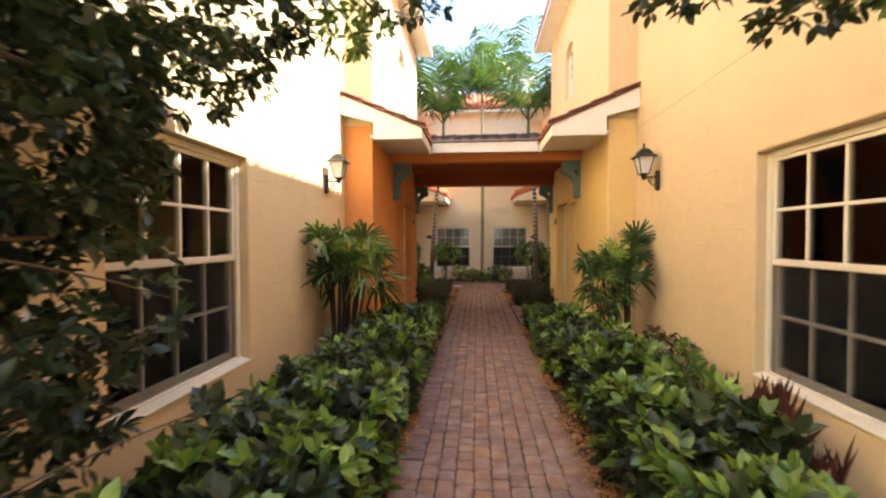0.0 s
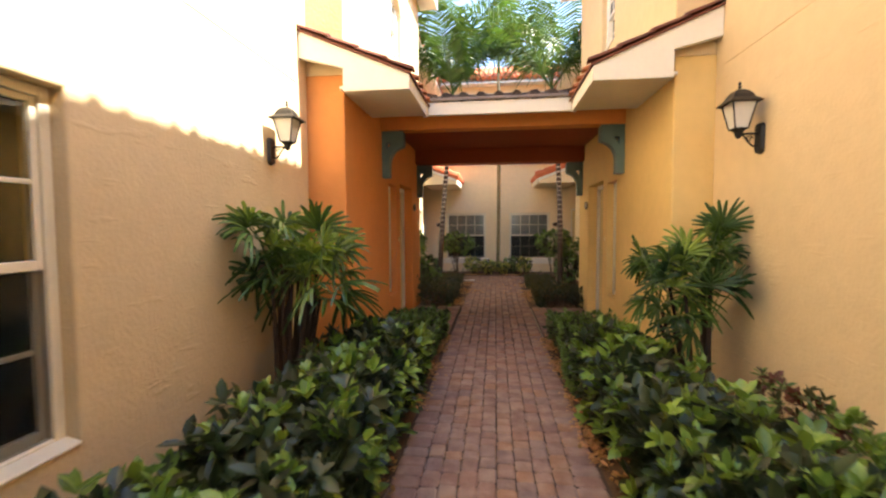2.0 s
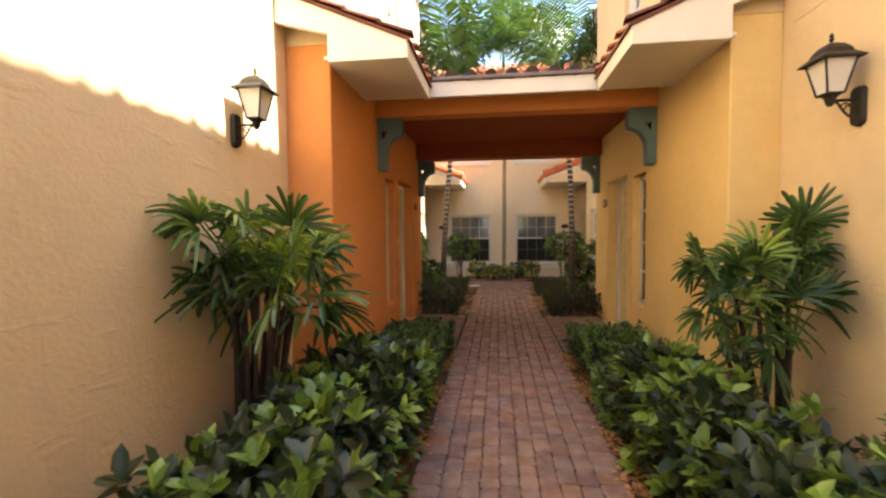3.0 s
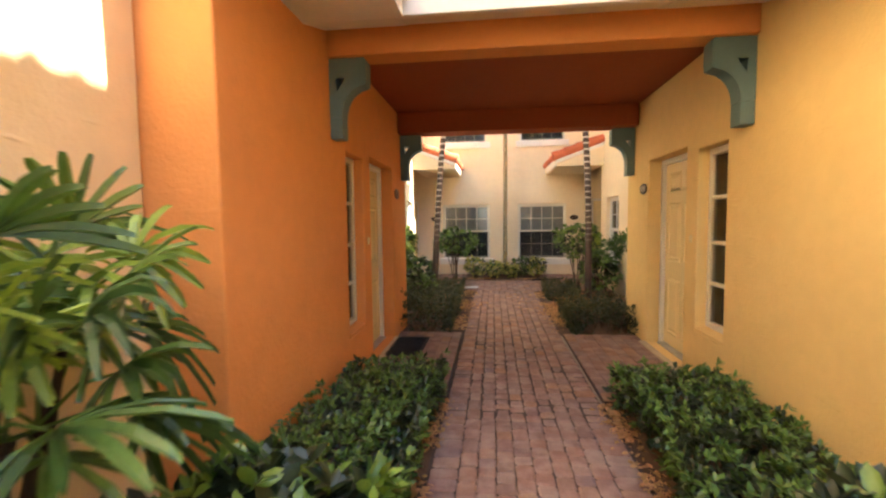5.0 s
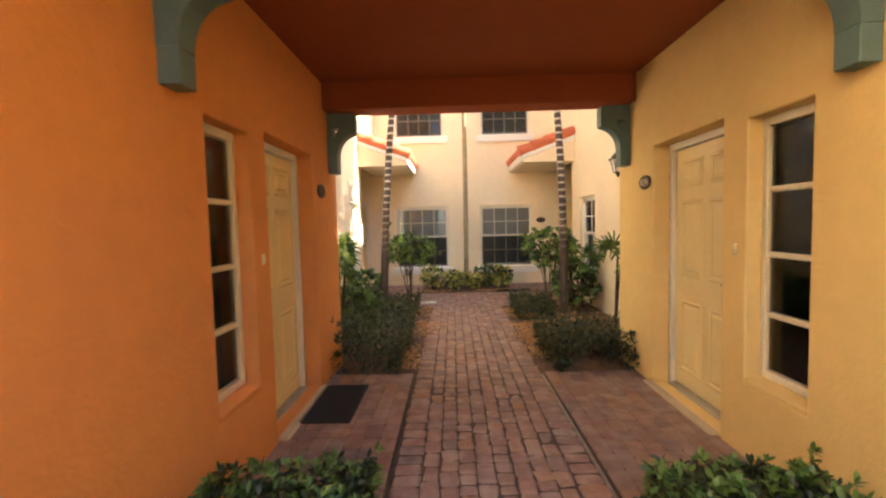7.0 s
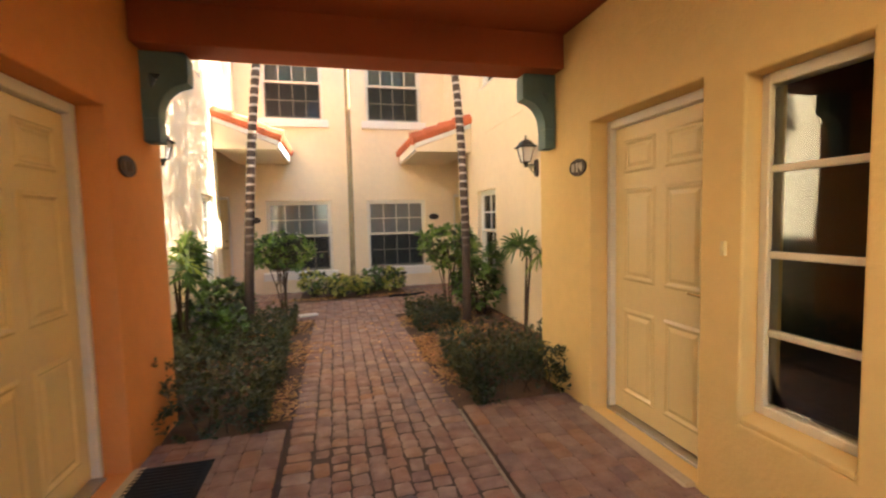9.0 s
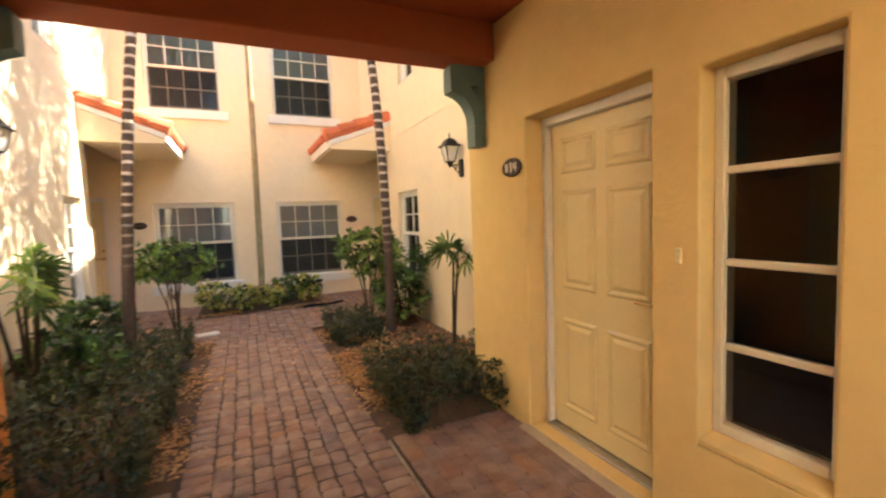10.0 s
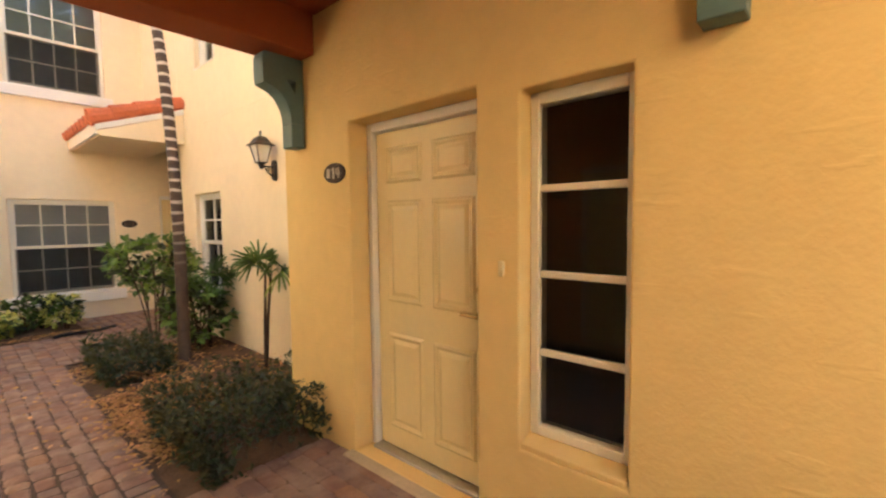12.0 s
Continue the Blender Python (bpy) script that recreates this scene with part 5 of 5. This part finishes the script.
def shrub(name, x, y, z0, z1, rx, ry, shoots, per, length, width, mats, label, stems=5, category="shrub", flowers=0, seed=1):
    """A shrub: forking stems under an uneven crown of leaf whorls."""
    s = empty(name, pose(x, y, 0), label, category)
    r = np.random.default_rng(seed)
    cz, rz = (z0 + z1) / 2, (z1 - z0) / 2
    bm = bmesh.new()
    for i in range(stems):
        a = r.uniform(0, 6.28); q = r.uniform(0.2, 0.75)
        tube(bm, [(0.03 * math.cos(a), 0.03 * math.sin(a), 0), (rx * q * 0.4 * math.cos(a), ry * q * 0.4 * math.sin(a), z0 * 0.6 + 0.02), (rx * q * math.cos(a), ry * q * math.sin(a), cz)], 0.014, 0.006, 6)
        tube(bm, [(rx * q * 0.4 * math.cos(a), ry * q * 0.4 * math.sin(a), z0 * 0.6 + 0.02), (rx * q * math.cos(a + 0.9), ry * q * math.sin(a + 0.9), cz + rz * 0.3)], 0.009, 0.004, 6)
    tagged(part("woody_base", bm, STEM, s, "brown forking stems"), kind="stuff")
    per_mat = shoots // len(mats)
    for k, m in enumerate(mats):
        v = r.normal(0, 1, (per_mat, 3)); v /= np.linalg.norm(v, axis=1, keepdims=True)
        rad = r.uniform(0.55, 1.0, per_mat) ** 0.5 - 0.1 * k
        lump = np.array([noise.noise((a * 2 + seed, b * 2, c * 2)) for a, b, c in v])
        rad = rad * (1 + 0.35 * lump)
        pts = v * rad[:, None] * (rx, ry, rz) + (0, 0, cz)
        nrm = v + (0, 0, 0.6); nrm /= np.linalg.norm(nrm, axis=1, keepdims=True)
        b, d, L = rosettes(pts, nrm, per, length, 1.1)
        tagged(leaves("leaf_crown", b, d, L, width, m, s), kind="stuff")
    for i in range(flowers):
        v = Vector(r.normal(0, 1, 3)).normalized()
        c = Vector((v.x * rx, v.y * ry, cz + v.z * rz))
        bm = bmesh.new()
        for q in range(5):
            a = q * 1.2566
            o = bm.verts.new(c); t1 = bm.verts.new(c + Vector((0.022 * math.cos(a - 0.4), 0.022 * math.sin(a - 0.4), 0.012))); t2 = bm.verts.new(c + Vector((0.032 * math.cos(a), 0.032 * math.sin(a), 0.006))); t3 = bm.verts.new(c + Vector((0.022 * math.cos(a + 0.4), 0.022 * math.sin(a + 0.4), 0.012)))
            bm.faces.new((o, t1, t2, t3))
        part("flower", bm, PETAL, s, "white five petalled flower")
    return s

shrub("flowering_shrub", -0.85, 14.75, 0.72, 1.36, 0.55, 0.45, 260, 7, 0.085, 0.45, (MID_LEAF, LIGHT_LEAF, DARK_LEAF), "round green shrub on bare stems", 6, flowers=5, seed=2)
shrub("flowering_shrub", 1.75, 14.25, 0.70, 1.42, 0.58, 0.5, 280, 7, 0.09, 0.45, (MID_LEAF, LIGHT_LEAF, DARK_LEAF), "round green shrub on bare stems", 6, flowers=6, seed=3)
shrub("broad_leaf_shrub", 2.1, 13.85, 0.05, 0.85, 0.36, 0.5, 170, 6, 0.12, 0.45, (MID_LEAF, DARK_LEAF), "dense dark green shrub beside a court wall", 5, seed=4)
shrub("broad_leaf_shrub", -1.55, 13.9, 0.05, 0.75, 0.36, 0.6, 190, 6, 0.11, 0.45, (MID_LEAF, DARK_LEAF), "dense dark green shrub beside a court wall", 5, seed=5)
shrub("broad_leaf_shrub", -1.6, 12.9, 0.05, 0.6, 0.3, 0.5, 150, 6, 0.10, 0.45, (DARK_LEAF, MID_LEAF), "dense dark green shrub beside a court wall", 5, seed=6)
for i, (x, y, h, rr) in enumerate(((-0.45, 16.2, 0.62, 0.34), (0.0, 16.05, 0.5, 0.3), (0.42, 16.15, 0.42, 0.26), (1.12, 16.3, 0.6, 0.28))):
    shrub("croton", x, y, 0.04, h, rr, 0.28, 110, 6, 0.09, 0.5, (VARIEG, DARK_LEAF, VARIEG, MID_LEAF), "yellow variegated croton in the far bed", 4, seed=10 + i)
shrub("broad_leaf_shrub", -1.28, 12.55, 0.05, 0.62, 0.30, 0.32, 150, 6, 0.10, 0.45, (DARK_LEAF, MID_LEAF), "dense dark green shrub beside a palm trunk", 5, seed=21)
shrub("broad_leaf_shrub", 0.75, 16.5, 0.05, 0.55, 0.32, 0.25, 110, 6, 0.09, 0.45, (DARK_LEAF, MID_LEAF), "dark green shrub in the far bed", 4, seed=15)
shrub("broad_leaf_shrub", 1.84, 5.1, 0.1, 0.72, 0.22, 0.34, 130, 6, 0.07, 0.42, (OLIVE_LEAF, RED_LEAF, MID_LEAF), "reddish green shrub beside the hedge", 5, seed=16)
shrub("broad_leaf_shrub", 1.85, 4.6, 0.05, 0.62, 0.2, 0.26, 80, 6, 0.085, 0.42, (LIGHT_LEAF, MID_LEAF), "leafy green shrub against the wall foot", 5, seed=17)

def spiky_plant(x, y, h, n, seed):
    s = empty("spiky_dracaena", pose(x, y, 0), "upright red brown spiky plant by the wall", "plant")
    r = np.random.default_rng(seed)
    base = np.stack([r.normal(0, 0.07, n), r.normal(0, 0.07, n), np.full(n, 0.02)], 1)
    d = np.stack([r.normal(0, 0.12, n), r.normal(0, 0.12, n), np.ones(n)], 1)
    tagged(leaves("blade", base, d, h * r.uniform(0.6, 1.0, n), 0.035, RED_LEAF, s, "red brown upright blades"), kind="stuff")
    return s
spiky_plant(1.86, 3.72, 0.68, 46, 4)
spiky_plant(1.92, 3.45, 0.5, 26, 5)

# ---------------------------------------------------------------- tree over the start of the walk
def court_tree():
    t = empty("flowering_tree", pose(-1.3, 0.75, 0), "dark leafy small tree with white flowers overhanging the walk", "tree")
    bm = bmesh.new()
    tube(bm, [(0, 0, 0), (0.02, 0.05, 0.8), (0.06, 0.15, 1.6), (0.15, 0.3, 2.3)], 0.07, 0.045, 10)
    part("trunk", bm, STEM, t, "brown trunk", smooth=True)
    limbs = [((0.06, 0.15, 1.5), (0.2, 0.8, 1.9), (0.35, 1.5, 1.9)), ((0.02, 0.05, 0.7), (0.1, 0.7, 0.9), (0.15, 1.4, 1.0)), ((0.15, 0.3, 2.3), (0.5, 1.5, 2.75), (0.9, 2.75, 2.75)),
             ((0.15, 0.3, 2.3), (1.2, 1.1, 2.95), (2.5, 2.1, 2.5)), ((0.12, 0.25, 2.1), (0.15, 1.1, 2.5), (0.2, 1.9, 2.6)), ((0.04, 0.1, 1.1), (0.15, 0.7, 1.4), (0.25, 1.35, 1.5)), ((0.15, 0.3, 2.3), (1.7, 1.1, 3.0), (3.1, 2.0, 2.45)), ((0.02, 0.05, 0.7), (0.3, 0.8, 0.9), (0.62, 1.5, 0.98)), ((0.06, 0.15, 1.5), (0.25, 0.9, 1.5), (0.42, 1.6, 1.3))]
    for i, l in enumerate(limbs):
        thick = 0.028 if i < 7 else 0.008
        bm = bmesh.new()
        a, b, c = [Vector(q) for q in l]
        pts = [(1 - u) ** 2 * a + 2 * u * (1 - u) * (2 * b - (a + c) * 0.5) + u * u * c for u in [k / 8 for k in range(9)]]
        tube(bm, pts, thick, thick * 0.22, 7)
        part("limb", bm, STEM, t)
    r = np.random.default_rng(31)
    blobs = [((0.16, 1.4, 1.85), (0.32, 0.42, 0.5), 420), ((0.1, 1.3, 1.05), (0.3, 0.42, 0.45), 330), ((0.0, 1.2, 2.45), (0.45, 0.55, 0.4), 320), ((0.5, 1.75, 2.75), (0.45, 0.5, 0.22), 120),
             ((2.27, 2.1, 2.5), (0.22, 0.2, 0.06), 18), ((2.75, 2.1, 2.4), (0.24, 0.2, 0.09), 34), ((3.1, 2.0, 2.42), (0.2, 0.2, 0.12), 30), ((0.1, 1.15, 0.5), (0.28, 0.3, 0.3), 90), ((0.7, 2.7, 2.66), (0.28, 0.3, 0.1), 36),
             ((0.3, 2.4, 2.6), (0.32, 0.35, 0.2), 90), ((-0.05, 1.9, 2.45), (0.28, 0.4, 0.28), 130), ((1.0, 2.75, 2.88), (0.3, 0.3, 0.1), 34), ((0.5, 2.2, 2.85), (0.5, 0.5, 0.15), 90), ((0.06, 2.45, 2.4), (0.3, 0.35, 0.2), 90),
             ((0.38, 1.8, 2.1), (0.2, 0.3, 0.22), 26), ((0.36, 1.6, 1.3), (0.08, 0.2, 0.25), 16), ((0.62, 1.5, 0.98), (0.12, 0.12, 0.07), 5)]
    for c, e, n in blobs:
        v = r.normal(0, 1, (n, 3)); v /= np.linalg.norm(v, axis=1, keepdims=True)
        p = np.array(c) + v * (r.uniform(0.2, 1, n) ** 0.5)[:, None] * np.array(e)
        nrm = v + (0, 0, 0.35); nrm /= np.linalg.norm(nrm, axis=1, keepdims=True)
        b, d, L = rosettes(p, nrm, 6, 0.075, 1.3)
        tagged(leaves("leaf_clump", b, d, L, 0.46, DARK_LEAF if r.uniform() < 0.75 else MID_LEAF, t), kind="stuff")
    for i in range(10):
        c = Vector((r.uniform(0.0, 0.35), r.uniform(1.2, 1.75), r.uniform(0.6, 1.5)))
        bm = bmesh.new()
        for q in range(6):
            a = q * 1.047
            o = bm.verts.new(c); t1 = bm.verts.new(c + Vector((0.011 * math.cos(a - 0.45), 0.009, 0.011 * math.sin(a - 0.45)))); t2 = bm.verts.new(c + Vector((0.02 * math.cos(a), -0.004, 0.02 * math.sin(a)))); t3 = bm.verts.new(c + Vector((0.011 * math.cos(a + 0.45), 0.009, 0.011 * math.sin(a + 0.45))))
            bm.faces.new((o, t1, t2, t3))
        part("flower", bm, PETAL, t, "white blossom")
court_tree()

# ---------------------------------------------------------------- fallen leaves
def litter(name, spots, n, label):
    r = np.random.default_rng(77)
    per = n // len(spots)
    base, d = [], []
    for x0, x1, y0, y1, z in spots:
        xy = np.stack([r.normal((x0 + x1) / 2, (x1 - x0) / 3, per * 2), r.uniform(y0, y1, per * 2)], 1)
        keep = np.array([noise.noise((a * 1.9, b * 1.9, 7.7)) > -0.08 + 0.25 * q for (a, b), q in zip(xy, r.uniform(-1, 1, per * 2))])
        xy = xy[keep]
        k = len(xy)
        base.append(np.column_stack([xy, np.full(k, z) + r.uniform(0, 0.015, k)]))
        d.append(np.stack([r.normal(0, 1, k), r.normal(0, 1, k), r.normal(0, 0.12, k)], 1))
    base = np.concatenate(base)
    ob = leaves(name, base, np.concatenate(d), r.uniform(0.025, 0.06, len(base)), 0.5, DRY_LEAF)
    return tagged(ob, label, "fallen leaves", kind="stuff")

litter("fallen_leaves", [(-0.56, -0.38, 2.5, 8.4, 0.02), (0.84, 1.0, 2.5, 8.4, 0.02), (0.82, 0.93, 3.5, 8.4, 0.015), (-0.47, -0.37, 3.5, 8.4, 0.015), (0.85, 1.05, 10.7, 13.9, 0.025), (-0.62, -0.4, 10.7, 14.1, 0.02), (0.86, 1.1, 10.7, 14.1, 0.02), (0.95, 2.3, 11.6, 14.1, 0.04), (1.0, 2.2, 11.8, 13.4, 0.04), (0.9, 2.0, 11.7, 12.7, 0.04), (-1.8, -0.5, 12.1, 14.1, 0.04), (-1.7, -0.5, 12.1, 13.5, 0.04), (-0.7, 1.3, 15.85, 16.1, 0.02)], 6900, "dry orange and brown fallen leaves along the walk")

# ---------------------------------------------------------------- brick paving, laid piece by piece
def paver_mesh(w, l, h, jit, r, c=0.013):
    """A tumbled paver: chamfered block with a slightly uneven outline."""
    a, b = w / 2, l / 2
    def ring(ins, z):
        return [(sx * (a - ins) + r.uniform(-jit, jit), sy * (b - ins) + r.uniform(-jit, jit), z) for sx, sy in ((-1, -0.8), (-0.8, -1), (0.8, -1), (1, -0.8), (1, 0.8), (0.8, 1), (-0.8, 1), (-1, 0.8))]
    v = ring(0.0, -h) + ring(0.0, -c * 0.8) + ring(c, 0.0)
    f = []
    for k in range(2):
        for i in range(8):
            f.append((k * 8 + i, k * 8 + (i + 1) % 8, (k + 1) * 8 + (i + 1) % 8, (k + 1) * 8 + i))
    f.append(tuple(range(16, 24)))
    return v, f

floor_walk = slab("floor", PATH_L - 0.02, PATH_R + 0.02, -6.0, 14.25, -0.05, -0.011, JOINT, "brick paved garden walk", "floor", 0.0)
floor_court = slab("floor_court", CL - 1.34, CR + 1.34, 14.25, Y_FAR - 0.004, -0.05, -0.016, JOINT, "brick paved court floor", "floor", 0.0)
floor_pad_1 = slab("floor_pad_1", PATH_R + 0.021, PR - 0.004, 8.45, 10.55, -0.05, PAD_Z - 0.012, JOINT, "brick paved door landing", "floor", 0.0)
floor_pad_2 = slab("floor_pad_2", PL + 0.004, PATH_L - 0.021, 8.45, 10.55, -0.05, PAD_Z - 0.012, JOINT, "brick paved door landing", "floor", 0.0)
slab("trim_edge", PATH_R - 0.004, PATH_R + 0.017, 8.45, 10.58, -0.04, 0.0, MORTAR, "pale mortar strip between walk and landing", "edging", 0.004)
brick_rng = np.random.default_rng(11)
SHAPES = {}
def shapes_for(key, w, l, material, gap):
    if key not in SHAPES:
        made = []
        for k in range(5):
            v, f = paver_mesh(w, l, 0.035, min(0.006, gap * 0.9), brick_rng, 0.003 + gap * 1.4)
            me = bpy.data.meshes.new("brick")
            me.from_pydata(v, [], f)
            me.materials.append(material)
            made.append((me, v, f))
        SHAPES[key] = made
    return SHAPES[key]

def lay(cells, floor, single, z=0.0, rest_name="bricks", gap=0.0095, material=BRICK, uneven=1.0):
    """Lay pavers (x, y, w, l, key): those for which single() holds as objects, the rest joined."""
    verts, faces = [], []
    for x, y, w, l, key in cells:
        pick = shapes_for((*key, gap, material.name), w - gap, l - gap, material, gap)[int(brick_rng.integers(5))]
        dz, tx, ty, rz = brick_rng.normal(0, 0.003) * uneven, brick_rng.normal(0, 0.9) * uneven, brick_rng.normal(0, 0.9) * uneven, brick_rng.normal(0, 2.2) * uneven + 180 * int(brick_rng.integers(2))
        m = pose(x, y, z + dz, tx, ty, rz)
        if single(x, y):
            ob = new("brick", pick[0])
            ob.parent = floor
            ob.matrix_basis = m
        else:
            n0 = len(verts)
            verts += [tuple(m @ Vector(p)) for p in pick[1]]
            faces += [tuple(i + n0 for i in f) for f in pick[2]]
    if verts:
        rest = raw(rest_name, verts, faces, BRICK2, floor)
        tagged(rest, kind="stuff")

def columns(x0, x1, y0, y1, n, lengths, seed):
    r = np.random.default_rng(seed)
    w = (x1 - x0) / n
    out = []
    for i in range(n):
        y = y0 - r.uniform(0, 0.15)
        while y < y1:
            k = int(r.integers(len(lengths)))
            if i in (0, n - 1):
                k = len(lengths) - 1
            l = lengths[k]
            a, b = max(y, y0), min(y + l, y1)      # pieces at the ends are cut to the edge
            cut = l if b - a > l - 0.005 else round(b - a, 2)
            if cut > 0.035:
                out.append((x0 + w * (i + 0.5), (a + b) / 2, w, cut, (round(w, 3), cut)))
            y += l
    return out

# the walk: a border of pavers laid across on either side, short and long ones in columns between
EDGE = 0.175
def walk_strip(y0, y1, n, lengths, seed):
    cells = columns(PATH_L + EDGE, PATH_R - EDGE, y0, y1, n, lengths, seed)
    for x0 in (PATH_L, PATH_R - EDGE):
        cells += columns(x0, x0 + EDGE, y0, y1, 1, (0.118,), seed + 50)
    return cells

pavers = walk_strip(-6.0, 14.25, 8, (0.1, 0.115, 0.13, 0.165), 1)
lay([c for c in pavers if c[1] < 8.1], floor_walk, lambda x, y: 6.6 < y, gap=0.005, uneven=0.7)
lay([c for c in pavers if 8.1 <= c[1] < 10.6], floor_walk, lambda x, y: y < 9.7, gap=0.0085, uneven=1.4)
lay([c for c in pavers if 10.6 <= c[1] < 12.6], floor_walk, lambda x, y: False, gap=0.0085)
lay([c for c in pavers if c[1] >= 12.6], floor_walk, lambda x, y: False, gap=0.006)
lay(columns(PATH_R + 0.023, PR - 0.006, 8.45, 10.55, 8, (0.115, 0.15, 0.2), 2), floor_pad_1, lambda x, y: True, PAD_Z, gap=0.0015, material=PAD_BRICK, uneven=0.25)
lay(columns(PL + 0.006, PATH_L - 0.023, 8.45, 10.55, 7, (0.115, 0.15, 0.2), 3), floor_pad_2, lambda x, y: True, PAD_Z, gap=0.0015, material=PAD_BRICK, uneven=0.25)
court = [c for c in columns(CL - 1.3, CR + 1.3, 14.27, Y_FAR - 0.02, 54, (0.125, 0.15, 0.19), 4) if not (-0.78 < c[0] < 1.38 and c[1] > 15.85)]
lay(court, floor_court, lambda x, y: False, gap=0.005)
